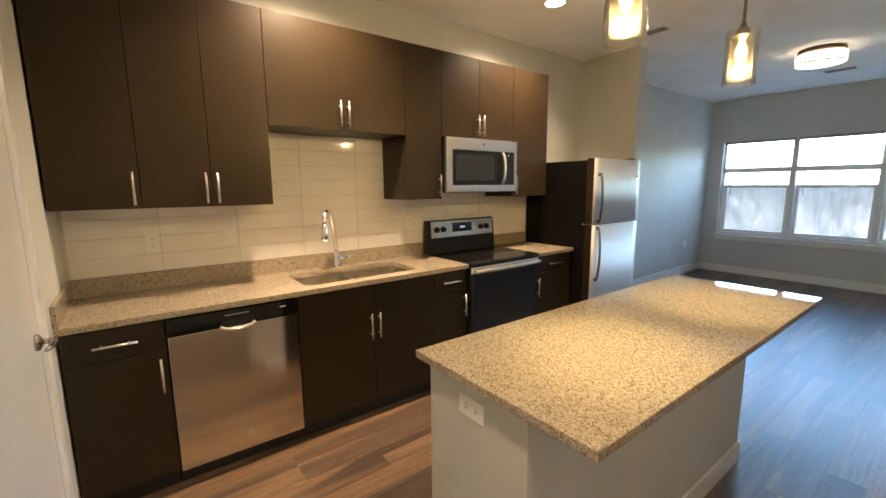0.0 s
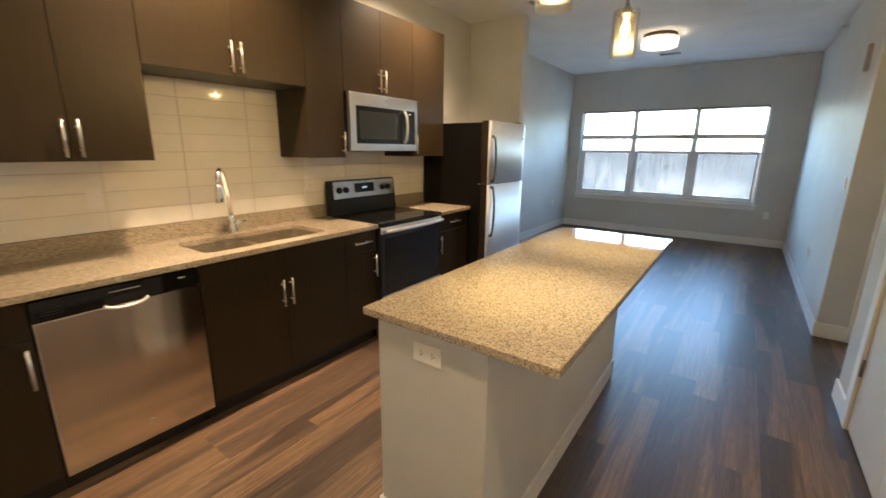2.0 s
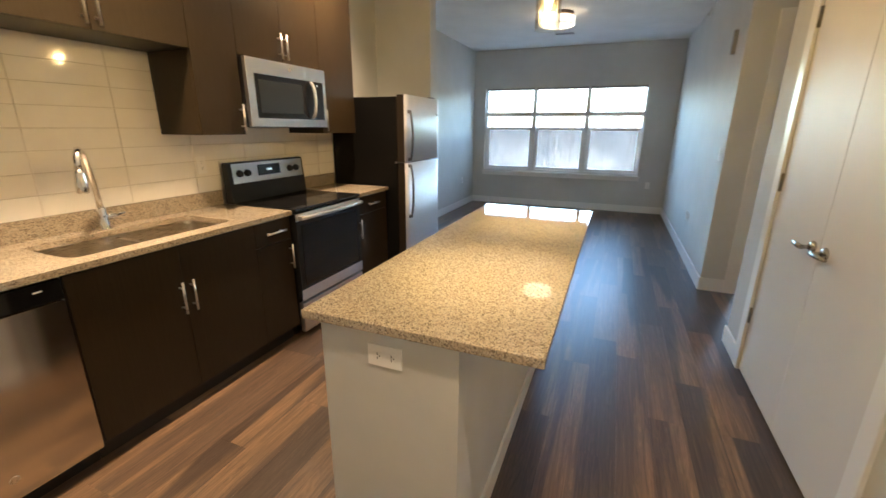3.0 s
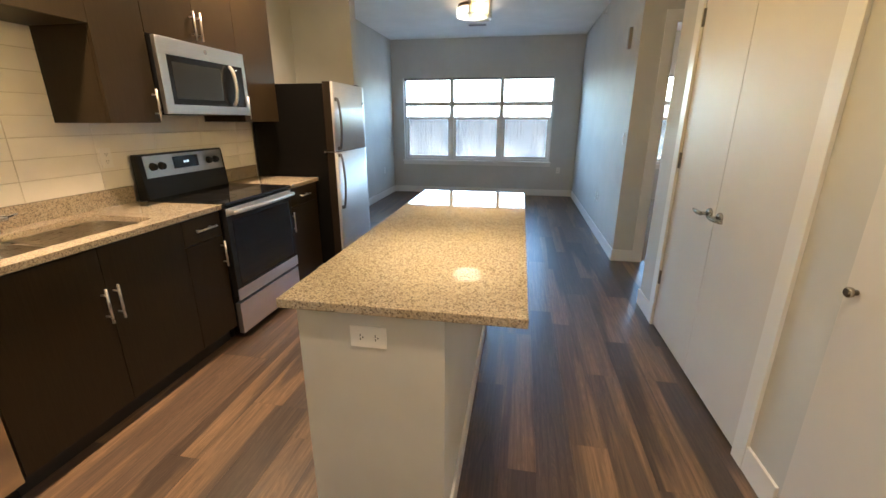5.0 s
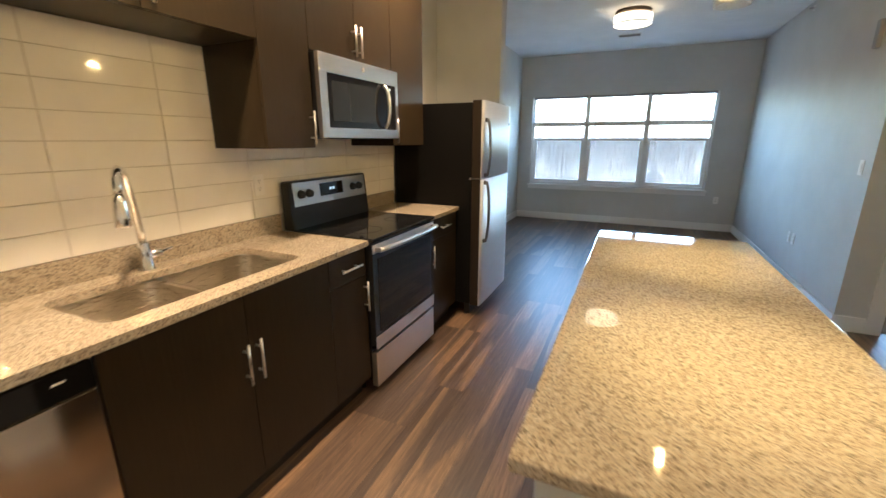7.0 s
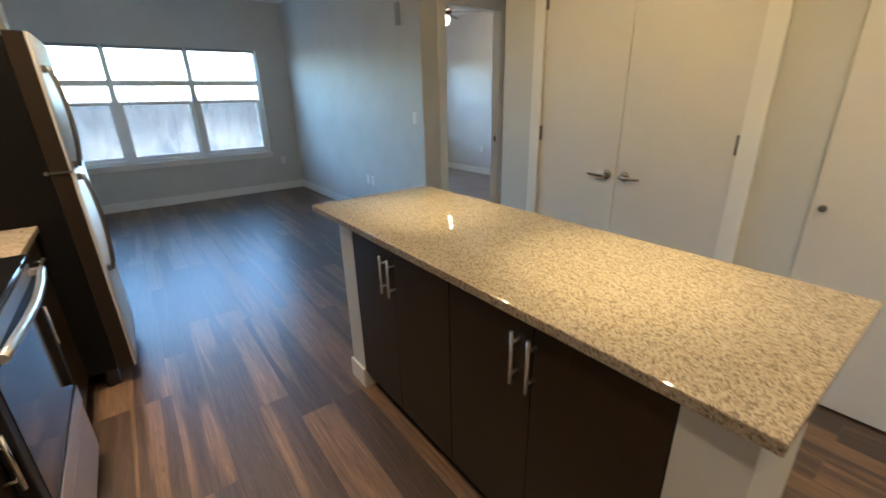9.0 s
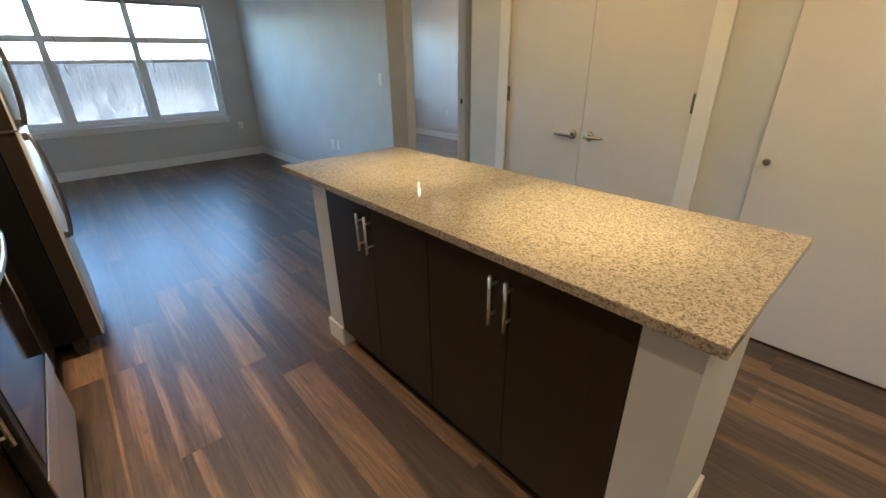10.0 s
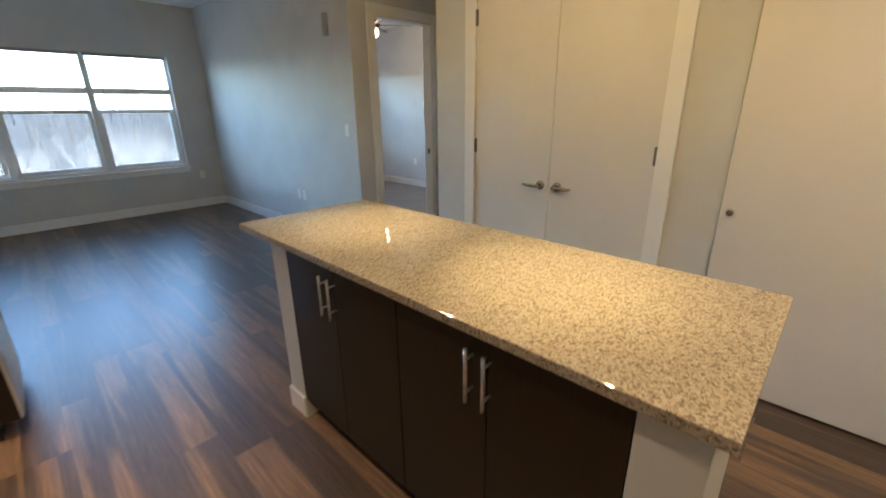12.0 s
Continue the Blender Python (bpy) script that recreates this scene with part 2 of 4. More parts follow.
def veil(name, colour, cover, tint=(1, 1, 1)):
    """A fine woven screen that lets most light through."""
    m = bpy.data.materials.new(name)
    m.use_nodes = True
    n, l = m.node_tree.nodes, m.node_tree.links
    n.remove(n["Principled BSDF"])
    t, d, tr = n.new("ShaderNodeBsdfTransparent"), n.new("ShaderNodeBsdfDiffuse"), n.new("ShaderNodeBsdfTranslucent")
    t.inputs[0].default_value = (*tint, 1)
    d.inputs[0].default_value = tr.inputs[0].default_value = (*colour, 1)
    add, mx = n.new("ShaderNodeMixShader"), n.new("ShaderNodeMixShader")
    l.new(d.outputs[0], add.inputs[1])
    l.new(tr.outputs[0], add.inputs[2])
    mx.inputs[0].default_value = cover
    l.new(t.outputs[0], mx.inputs[1])
    l.new(add.outputs[0], mx.inputs[2])
    l.new(mx.outputs[0], n["Material Output"].inputs[0])
    return m


SCREEN = veil("insect_screen_mesh", (0.085, 0.085, 0.085), 0.63)
FROST = clear("amber_inner_glass", (0.965, 0.915, 0.79), 0.30)


def bark():
    k = Mat("pale_bark", (0.36, 0.33, 0.29), 0.9)
    v = k.coords()
    k.colour(k.ramp(k.noise(v, 6, 5), [(0.3, (0.26, 0.245, 0.22)), (0.7, (0.46, 0.43, 0.39))]))
    return k.m


BARK = bark()


def scrub():
    k = Mat("winter_scrub", (0.24, 0.21, 0.17), 1.0)
    v = k.coords()
    k.colour(k.mix(0.5, k.ramp(k.noise(v, 0.25, 6), [(0.35, (0.05, 0.041, 0.033)), (0.65, (0.10, 0.085, 0.066))]), k.ramp(k.noise(v, 3, 4), [(0.3, (0.055, 0.045, 0.036)), (0.7, (0.105, 0.088, 0.07))])))
    return k.m


SCRUB = scrub()
WOODS = paint("grey_winter_woods", (0.085, 0.074, 0.064), 0.95, 0.3, 0.3)

# ---- building helpers ----
def box(bm, x0, x1, y0, y1, z0, z1, bevel=0.0, segments=2):
    made = bmesh.ops.create_cube(bm, size=1)["verts"]
    lo = Vector((min(x0, x1), min(y0, y1), min(z0, z1)))
    hi = Vector((max(x0, x1), max(y0, y1), max(z0, z1)))
    for v in made:
        v.co = Vector(lo[i] + (v.co[i] + 0.5) * (hi[i] - lo[i]) for i in range(3))
    if bevel:
        edges = list({e for v in made for e in v.link_edges})
        bmesh.ops.bevel(bm, geom=edges, offset=bevel, segments=segments, affect="EDGES", profile=0.6)
    return bm


def cuboid(*args, bevel=0.0, segments=2):
    return box(bmesh.new(), *args, bevel=bevel, segments=segments)


def tube(bm, points, radii, sides=12, caps=True):
    """A round bar along points, with one radius or one for each point."""
    points = [Vector(p) for p in points]
    if isinstance(radii, (int, float)):
        radii = [radii] * len(points)
    rings, side = [], None
    for i, p in enumerate(points):
        way = (points[min(i + 1, len(points) - 1)] - points[max(i - 1, 0)]).normalized()
        if side is None:
            side = way.orthogonal().normalized()
        side = (side - way * side.dot(way)).normalized()
        up = way.cross(side)
        rings.append([bm.verts.new(p + (side * math.cos(a) + up * math.sin(a)) * radii[i]) for a in (2 * math.pi * j / sides for j in range(sides))])
    for a, b in zip(rings, rings[1:]):
        for j in range(sides):
            f = bm.faces.new((a[j], a[(j + 1) % sides], b[(j + 1) % sides], b[j]))
            f.smooth = True
    if caps:
        bm.faces.new(rings[0][::-1])
        bm.faces.new(rings[-1])
    return bm


def lathe(bm, centre, profile, sides=40, closed=False):
    """Turns (radius, height) pairs about the upright through centre."""
    c = Vector(centre)
    rings = [[bm.verts.new(c + Vector((r * math.cos(a), r * math.sin(a), h))) for a in (2 * math.pi * j / sides for j in range(sides))] for r, h in profile]
    pairs = list(zip(rings, rings[1:])) + ([(rings[-1], rings[0])] if closed else [])
    for a, b in pairs:
        for j in range(sides):
            f = bm.faces.new((a[j], a[(j + 1) % sides], b[(j + 1) % sides], b[j]))
            f.smooth = True
    return bm


def where(ob):
    p = Vector((0, 0, 0))
    while ob is not None:
        p += ob.location
        ob = ob.parent
    return p


def mesh_of(name, bm, material):
    bmesh.ops.recalc_face_normals(bm, faces=bm.faces)
    me = bpy.data.meshes.new(name)
    bm.to_mesh(me)
    bm.free()
    me.materials.append(material)
    return me


def part(name, bm, material, parent, label=""):
    """Links a bmesh, given in world metres, as one mesh under a thing or a part."""
    bmesh.ops.translate(bm, verts=bm.verts, vec=-where(parent))
    ob = new(name, mesh_of(name, bm, material))
    ob.parent = parent
    return tagged(ob, label)


def thing(name, place, label, category, group="", kind=""):
    ob = new(name)
    ob.empty_display_size = 0.1
    ob.location = place
    return tagged(ob, label, category, group, kind)


def solid(name, bm, material, label, category, group="", kind=""):
    return tagged(new(name, mesh_of(name, bm, material)), label, category, group, kind)


def setting(name, bm, material, label, category):
    return solid(name, bm, material, label, category, kind="structure")


# ---- large structure ----
H, FL = 2.88, -0.038
X_L, X_W, Y_R = -2.32, 6.22, -3.495
PART_X0, PART_X1, PART_Y = 2.24, 2.39, -0.66
Y_LIV = 0.13
WY0, WY1, WZ0, WZ1 = -3.02, -0.10, 0.625, 2.19
HALL_X = 1.155
BED_X = 2.27
BD0, BD1, BDZ = -4.555, -3.78, 2.29

setting("wall_kitchen", cuboid(X_L - 0.12, PART_X1, 0, 0.25, FL, H), WALL, "greige painted wall behind the kitchen run", "wall")
setting("wall_fridge_partition", cuboid(PART_X0, PART_X1, PART_Y, 0, FL, H), WALL, "short greige partition wall beside the refrigerator", "wall")
setting("wall_living_left", cuboid(PART_X1, X_W + 0.2, Y_LIV, 0.25, FL, H), WALL, "greige painted living room side wall", "wall")

bm = bmesh.new()
box(bm, X_W, X_W + 0.2, Y_R, WY0, FL, H)
box(bm, X_W, X_W + 0.2, WY1, Y_LIV, FL, H)
box(bm, X_W, X_W + 0.2, WY0, WY1, FL, WZ0)
box(bm, X_W, X_W + 0.2, WY0, WY1, WZ1, H)
setting("wall_window", bm, WALL, "greige painted wall with a wide triple window", "wall")
setting("wall_right", cuboid(BED_X, X_W + 0.2, Y_R - 0.12, Y_R, FL, H), WALL, "greige painted wall between living room and bedroom", "wall")

bm = bmesh.new()
box(bm, BED_X, BED_X + 0.12, BD1, Y_R - 0.12, FL, H)
box(bm, BED_X, BED_X + 0.12, BD0, BD1, BDZ, H)
box(bm, BED_X, BED_X + 0.12, -4.9, BD0, FL, H)
setting("wall_bedroom_doorway", bm, WALL, "greige hall wall with an open bedroom doorway", "wall")

CL0, CL1, CLZ = -0.508, 0.768, 2.40
D2A, D2B, D2Z = -1.76, -0.842, 2.40
bm = bmesh.new()
box(bm, CL1, HALL_X, Y_R - 0.12, Y_R, FL, H)
box(bm, CL0, CL1, Y_R - 0.12, Y_R, CLZ, H)
box(bm, D2B, CL0, Y_R - 0.12, Y_R, FL, H)
box(bm, D2A, D2B, Y_R - 0.12, Y_R, D2Z, H)
box(bm, X_L - 0.12, D2A, Y_R - 0.12, Y_R, FL, H)
setting("wall_closet", bm, WALL, "greige painted wall around the closet doors", "wall")
setting("wall_hall_side", cuboid(HALL_X - 0.12, HALL_X, -4.9, Y_R - 0.12, FL, H), WALL, "greige side wall of the short hall", "wall")
setting("wall_hall_end", cuboid(HALL_X - 0.12, BED_X + 0.12, -5.02, -4.9, FL, H), WALL, "greige end wall of the short hall", "wall")
setting("wall_closet_back", cuboid(X_L - 0.12, HALL_X - 0.12, -4.3, -4.2, FL, H), WALL, "plain wall closing the closets", "wall")
# unseen wall, added so no sky light leaks in under door_3
setting("wall_closet_light_stop", cuboid(X_L - 0.12, X_L, -4.2, Y_R - 0.12, FL, H), WALL, "unseen plain wall added to keep daylight out of the closet end", "wall")
LD0, LD1, LDZ = -1.72, -0.90, 2.06
bm = bmesh.new()
box(bm, X_L - 0.12, X_L, LD1, 0, FL, H)
box(bm, X_L - 0.12, X_L, LD0, LD1, LDZ, H)
box(bm, X_L - 0.12, X_L, Y_R, LD0, FL, H)
setting("wall_entry", bm, WALL, "off-white painted wall with a flush door beside the counter", "wall")

bm = bmesh.new()
box(bm, BED_X + 0.12, X_W + 0.2, -6.78, -6.66, FL, H)
box(bm, BED_X, BED_X + 0.12, -6.78, -5.02, FL, H)
setting("wall_bedroom_far", bm, WALL, "greige painted bedroom walls", "wall")
BW0, BW1 = -6.2, -4.55
bm = bmesh.new()
box(bm, X_W, X_W + 0.2, BW1, Y_R - 0.12, FL, H)
box(bm, X_W, X_W + 0.2, -6.66, BW0, FL, H)
box(bm, X_W, X_W + 0.2, BW0, BW1, FL, WZ0)
box(bm, X_W, X_W + 0.2, BW0, BW1, WZ1, H)
setting("wall_bedroom_window", bm, WALL, "greige bedroom wall with a window", "wall")

setting("ceiling", cuboid(X_L - 0.12, X_W + 0.2, -6.78, 0.25, H, H + 0.15), CEIL, "plain white painted ceiling", "ceiling")
floor = setting("floor", cuboid(X_L - 0.12, X_W + 0.2, -4.9, 0.25, FL - 0.15, FL - 0.006), UNDERLAY, "brown wood-look vinyl plank floor", "floor")
setting("floor_bedroom", cuboid(BED_X + 0.06, X_W + 0.2, -6.78, Y_R - 0.12, FL - 0.006, FL + 0.008), CARPET, "grey carpet on the bedroom floor", "carpet")


# baseboards
def skirting(name, x0, x1, y0, y1, label="white painted baseboard along the wall"):
    setting(name, cuboid(x0, x1, y0, y1, FL, FL + 0.125, bevel=0.003), TRIM, label, "baseboard")


T = 0.014
skirting("baseboard_window", X_W - T, X_W, Y_R + T, Y_LIV - T)
skirting("baseboard_right", BED_X - T, X_W, Y_R, Y_R + T)
skirting("baseboard_living_left", PART_X1 + T, X_W, Y_LIV - T, Y_LIV)
skirting("baseboard_partition", PART_X1, PART_X1 + T, PART_Y, Y_LIV - T)
skirting("baseboard_partition_end", PART_X0 - T, PART_X1 + T, PART_Y - T, PART_Y)
skirting("baseboard_return", BED_X - T, BED_X, BD1 + 0.09, Y_R)
skirting("baseboard_closet_far", CL1 + 0.09, HALL_X + T, Y_R, Y_R + T)
skirting("baseboard_closet_near", D2B + 0.03, CL0 - 0.09, Y_R, Y_R + T)
skirting("baseboard_hall", HALL_X, HALL_X + T, -4.9, Y_R)
skirting("baseboard_entry", X_L, X_L + T, Y_R, LD0 - 0.08)
skirting("baseboard_entry_counter", X_L, X_L + T, LD1 + 0.08, -0.63)
skirting("baseboard_bedroom", BED_X + 0.12, X_W, -6.66, -6.66 + T)


# ---- doors ----
def lever(parent, place, reach, out):
    """A round rosette with a lever that points along reach; out is the way off the door."""
    p, r, o = Vector(place), Vector(reach), Vector(out)
    bm = bmesh.new()
    tube(bm, [p, p + o * 0.006, p + o * 0.012, p + o * 0.018], [0.031, 0.031, 0.027, 0.016], 24)
    part("rosette", bm, DARKNICKEL, parent)
    bm = bmesh.new()
    tube(bm, [p + o * 0.012, p + o * 0.05], 0.010, 16)
    tube(bm, [p + o * 0.05 - r * 0.012, p + o * 0.052 + r * 0.03, p + o * 0.050 + r * 0.075, p + o * 0.042 + r * 0.115], [0.011, 0.012, 0.010, 0.007], 14)
    part("lever", bm, DARKNICKEL, parent)


def hinge(parent, x, y, z, long=0.10):
    bm = bmesh.new()
    tube(bm, [(x, y, z - long / 2), (x, y, z + long / 2)], 0.0075, 12)
    box(bm, x - 0.014, x + 0.014, y - 0.012, y - 0.002, z - long / 2, z + long / 2)
    part("hinge", bm, HINGE, parent, "dark satin nickel hinge")


MEET = 0.136
for name, x0, x1, hx, sx in (("door_1", CL0 + 0.004, MEET - 0.002, CL0, 1), ("door_2", MEET + 0.002, CL1 - 0.004, CL1, -1)):
    d = thing(name, ((x0 + x1) / 2, Y_R, 0), "tall flush white closet door, closed, with a nickel lever", "door", "pair of closet doors", "structure")
    part("slab", cuboid(x0, x1, Y_R - 0.037, Y_R - 0.001, FL + 0.014, CLZ - 0.004, bevel=0.0015), DOORP, d)
    lever(d, (MEET + (-0.062 if sx == 1 else 0.062), Y_R - 0.001, 0.935), (-sx, 0, 0), (0, 1, 0))
    for hz in (0.345, 1.17, 2.01):
        hinge(d, hx + sx * 0.004, Y_R + 0.004, hz)


def casing(name, a, b, top, label, wide=0.088, thick=0.016, axis="x", face=0.0, out=1):
    """Flat white trim round an opening from a to b along an axis, on the wall at face."""
    bm = bmesh.new()
    f0, f1 = face, face + out * thick
    for s0, s1, z0, z1 in ((a - wide, a, FL, top), (b, b + wide, FL, top), (a - wide, b + wide, top, top + wide)):
        if axis == "x":
            box(bm, s0, s1, f0, f1, z0, z1, bevel=0.002)
        else:
            box(bm, f0, f1, s0, s1, z0, z1, bevel=0.002)
    return setting(name, bm, TRIM, label, "door trim")


casing("trim_closet", CL0, CL1, CLZ, "white flat casing round the closet doors", face=Y_R)
casing("trim_bedroom", BD0, BD1, BDZ, "white flat casing round the bedroom doorway", axis="y", face=BED_X, out=-1)
bm = bmesh.new()
box(bm, BED_X, BED_X + 0.12, BD1 - 0.018, BD1, FL, BDZ)
box(bm, BED_X, BED_X + 0.12, BD0, BD0 + 0.018, FL, BDZ)
box(bm, BED_X, BED_X + 0.12, BD0 + 0.018, BD1 - 0.018, BDZ - 0.018, BDZ)
jamb = setting("trim_bedroom_jamb", bm, TRIM, "white door jamb lining the bedroom doorway", "door jamb")
part("strike_plate", cuboid(BED_X + 0.045, BED_X + 0.075, BD0 + 0.018, BD0 + 0.0195, 0.93, 0.99), DARKHOLE, jamb, "small dark nickel strike plate")

d = thing("door_3", (-1.3, Y_R, 0), "flush white closet door, closed, with a small round knob", "door", kind="structure")
part("slab", cuboid(D2A + 0.005, D2B - 0.005, Y_R - 0.02, Y_R + 0.018, FL + 0.012, D2Z - 0.004, bevel=0.002), DOORP, d)
bm = bmesh.new()
tube(bm, [(-0.893, Y_R + 0.018, 0.928), (-0.893, Y_R + 0.030, 0.928), (-0.893, Y_R + 0.034, 0.928), (-0.893, Y_R + 0.044, 0.928), (-0.893, Y_R + 0.049, 0.928)], [0.009, 0.008, 0.016, 0.017, 0.012], 20)
part("knob", bm, DARKNICKEL, d, "small round nickel knob")

d = thing("door_4", (X_L, -1.3, 0), "flush white door with a nickel lever beside the counter", "door", kind="structure")
part("slab", cuboid(X_L - 0.04, X_L - 0.002, LD0 + 0.004, LD1 - 0.004, FL + 0.01, LDZ - 0.004, bevel=0.002), DOORP, d)
lever(d, (X_L - 0.002, LD1 - 0.07, 0.965), (0, -1, 0), (1, 0, 0))
casing("trim_entry_door", LD0, LD1, LDZ, "white flat casing round the entry side door", wide=0.065, axis="y", face=X_L)

# ---- windows ----
GX = X_W + 0.10


def window(name, y0, y1, lites, label):
    w = thing(name, (X_W, (y0 + y1) / 2, WZ0), label, "window", kind="structure")
    z0, z1 = WZ0, WZ1
    bm = bmesh.new()
    for a, b, c, e in ((y0, y0 + 0.035, z0, z1), (y1 - 0.035, y1, z0, z1), (y0 + 0.035, y1 - 0.035, z1 - 0.03, z1), (y0 + 0.035, y1 - 0.035, z0, z0 + 0.04)):
        box(bm, GX - 0.03, GX + 0.06, a, b, c, e, bevel=0.002)
    part("window_frame", bm, VINYL, w)
    step = (y1 - y0) / lites
    for i in range(1, lites):
        part("mullion", cuboid(GX - 0.075, GX + 0.06, y0 + step * i - 0.038, y0 + step * i + 0.038, z0 + 0.04, z1 - 0.03, bevel=0.003), VINYL, w)
    part("transom_bar", cuboid(GX - 0.07, GX + 0.058, y0 + 0.035, y1 - 0.035, 1.675, 1.752, bevel=0.004), VINYL, w)
    for i in range(lites):
        a, b = y0 + step * i + 0.039, y0 + step * (i + 1) - 0.039
        bm = bmesh.new()
        box(bm, GX - 0.012, GX + 0.044, a, b, 1.425, 1.468, bevel=0.003)
        box(bm, GX - 0.012, GX + 0.044, a, b, z0 + 0.042, z0 + 0.085, bevel=0.003)
        box(bm, GX - 0.012, GX + 0.044, a, a + 0.04, z0 + 0.085, 1.425, bevel=0.003)
        box(bm, GX - 0.012, GX + 0.03, b - 0.04, b, z0 + 0.085, 1.425, bevel=0.003)
        sash = part("sash", bm, VINYL, w)
        g = part("pane", cuboid(GX + 0.026, GX + 0.032, a + 0.04, b - 0.04, z0 + 0.085, 1.425), PANE, sash)
        g.visible_shadow = False
        g = part("insect_screen", cuboid(GX + 0.056, GX + 0.057, a + 0.005, b - 0.005, z0 + 0.05, 1.44), SCREEN, sash)
        g.visible_shadow = False
        for c, e in ((1.468, 1.677), (1.75, z1 - 0.032)):
            g = part("pane", cuboid(GX + 0.045, GX + 0.051, a, b, c, e), PANE, w)
            g.visible_shadow = False
        part("headrail", cuboid(GX - 0.085, GX - 0.035, a - 0.02, b + 0.02, z1 - 0.042, z1 - 0.002, bevel=0.004), RAIL, w, "grey blind headrail")
        part("blind_wand", tube(bmesh.new(), [(GX - 0.088, b - 0.09, z1 - 0.035), (GX - 0.094, b - 0.10, 1.80), (GX - 0.098, b - 0.115, 1.30)], 0.0042, 8), RAIL, w, "thin grey blind wand")
    part("window_sill", cuboid(X_W - 0.035, GX - 0.03, y0 - 0.03, y1 + 0.03, z0 - 0.028, z0 - 0.001, bevel=0.004), TRIM, w)
    part("apron", cuboid(X_W - 0.014, X_W - 0.001, y0 - 0.02, y1 + 0.02, z0 - 0.088, z0 - 0.029, bevel=0.003), TRIM, w)


window("window_1", WY0, WY1, 3, "wide white triple window with fixed top lites and screens")
window("window_2", BW0, BW1, 2, "white double window of the bedroom")
# ---- kitchen run ----
CT0, CT1 = 0.884, 0.914
FACE = -0.612


def bar_pull(parent, a, b, out=(0, -1, 0), gap=0.032):
    """A round steel bar on two posts between a and b."""
    a, b, o = Vector(a), Vector(b), Vector(out)
    way = (b - a).normalized()
    bm = bmesh.new()
    tube(bm, [a + o * gap, b + o * gap], 0.006, 12)
    for p in (a + way * 0.032, b - way * 0.032):
        tube(bm, [p, p + o * gap], 0.0045, 10)
    part("handle", bm, NICKEL, parent, "brushed nickel bar handle")


def front(parent, x0, x1, z0, z1, y, name="door", thick=0.019, gap=0.0018, side=-1):
    a, b = sorted((y, y - side * thick))
    return part(name, cuboid(x0 + gap, x1 - gap, a, b, z0 + gap, z1 - gap, bevel=0.0012), LAMINATE, parent)


TOE = 0.075


def base_cabinet(x0, x1, label, drawer=False, doors=1, pull="r", body_top=CT0 - 0.002):
    c = thing("base_cabinet", ((x0 + x1) / 2, -0.3, 0), label, "cabinet", "kitchen base cabinets")
    part("body", cuboid(x0 + 0.0005, x1 - 0.0005, FACE + 0.02, -0.004, TOE, body_top), CABINSIDE, c)
    part("toe_kick", cuboid(x0 + 0.0005, x1 - 0.0005, FACE + 0.07, -0.05, FL + 0.001, TOE - 0.0005), TOEKICK, c)
    top = CT0 - 0.008
    low = 0.722 if drawer else top
    if drawer:
        dr = front(c, x0, x1, low, top, FACE, "drawer_front")
        m, half = (x0 + x1) / 2, 0.083
        bar_pull(dr, (m - half, FACE, 0.80), (m + half, FACE, 0.80))
    step = (x1 - x0) / doors
    for i in range(doors):
        a, b = x0 + step * i, x0 + step * (i + 1)
        d = front(c, a, b, TOE, low, FACE)
        right = pull == "r" if doors == 1 else i == 0
        hx = b - 0.03 if right else a + 0.03
        bar_pull(d, (hx, FACE, 0.52), (hx, FACE, 0.69))
    return c


base_cabinet(-2.312, -1.93, "dark espresso base cabinet with a drawer beside the dishwasher", True)
base_cabinet(-1.286, -0.312, "dark espresso double-door sink base cabinet", False, 2, body_top=0.70)
base_cabinet(-0.312, -0.004, "narrow dark espresso cabinet with a drawer beside the range", True)
base_cabinet(0.784, 1.292, "dark espresso cabinet with a drawer beside the refrigerator", True, 1, "l")

# dishwasher
x0, x1 = -1.928, -1.288
dw = thing("dishwasher", ((x0 + x1) / 2, -0.3, 0), "stainless steel dishwasher with a black control panel", "dishwasher")
part("body", cuboid(x0 + 0.004, x1 - 0.004, FACE + 0.03, -0.01, 0.03, CT0 - 0.006), BLACK, dw)
part("toe_panel", cuboid(x0 + 0.004, x1 - 0.004, FACE + 0.07, -0.05, FL + 0.001, 0.0295), BLACK, dw)
part("door", cuboid(x0 + 0.005, x1 - 0.005, FACE - 0.004, FACE + 0.028, 0.062, 0.782, bevel=0.005, segments=3), DWSTEEL, dw)
bm = cuboid(x0 + 0.005, x1 - 0.005, FACE - 0.008, FACE + 0.028, 0.786, CT0 - 0.012, bevel=0.005, segments=3)
panel = part("control_panel", bm, BLACKGLASS, dw, "black control panel")
mx = (x0 + x1) / 2
bm = bmesh.new()
tube(bm, [(mx - 0.085 + 0.17 * i / 12, FACE - 0.012 - 0.006 * math.sin(math.pi * i / 12), 0.790 - 0.024 * math.sin(math.pi * i / 12) ** 0.6) for i in range(13)], 0.008, 10)
part("pocket_handle", bm, STEEL, panel, "curved steel lip of the pocket handle")
part("pocket", cuboid(mx - 0.08, mx + 0.08, FACE - 0.0095, FACE - 0.004, 0.785, 0.822, bevel=0.002), DARKHOLE, panel)
for i in range(4):
    part("vent_slot", cuboid(x0 + 0.03, x0 + 0.10, FACE - 0.0092, FACE - 0.006, 0.806 + i * 0.011, 0.811 + i * 0.011), DARKHOLE, panel)
part("lettering", cuboid(mx - 0.06, mx + 0.06, FACE - 0.0088, FACE - 0.006, 0.842, 0.847), GREYMARK, panel)
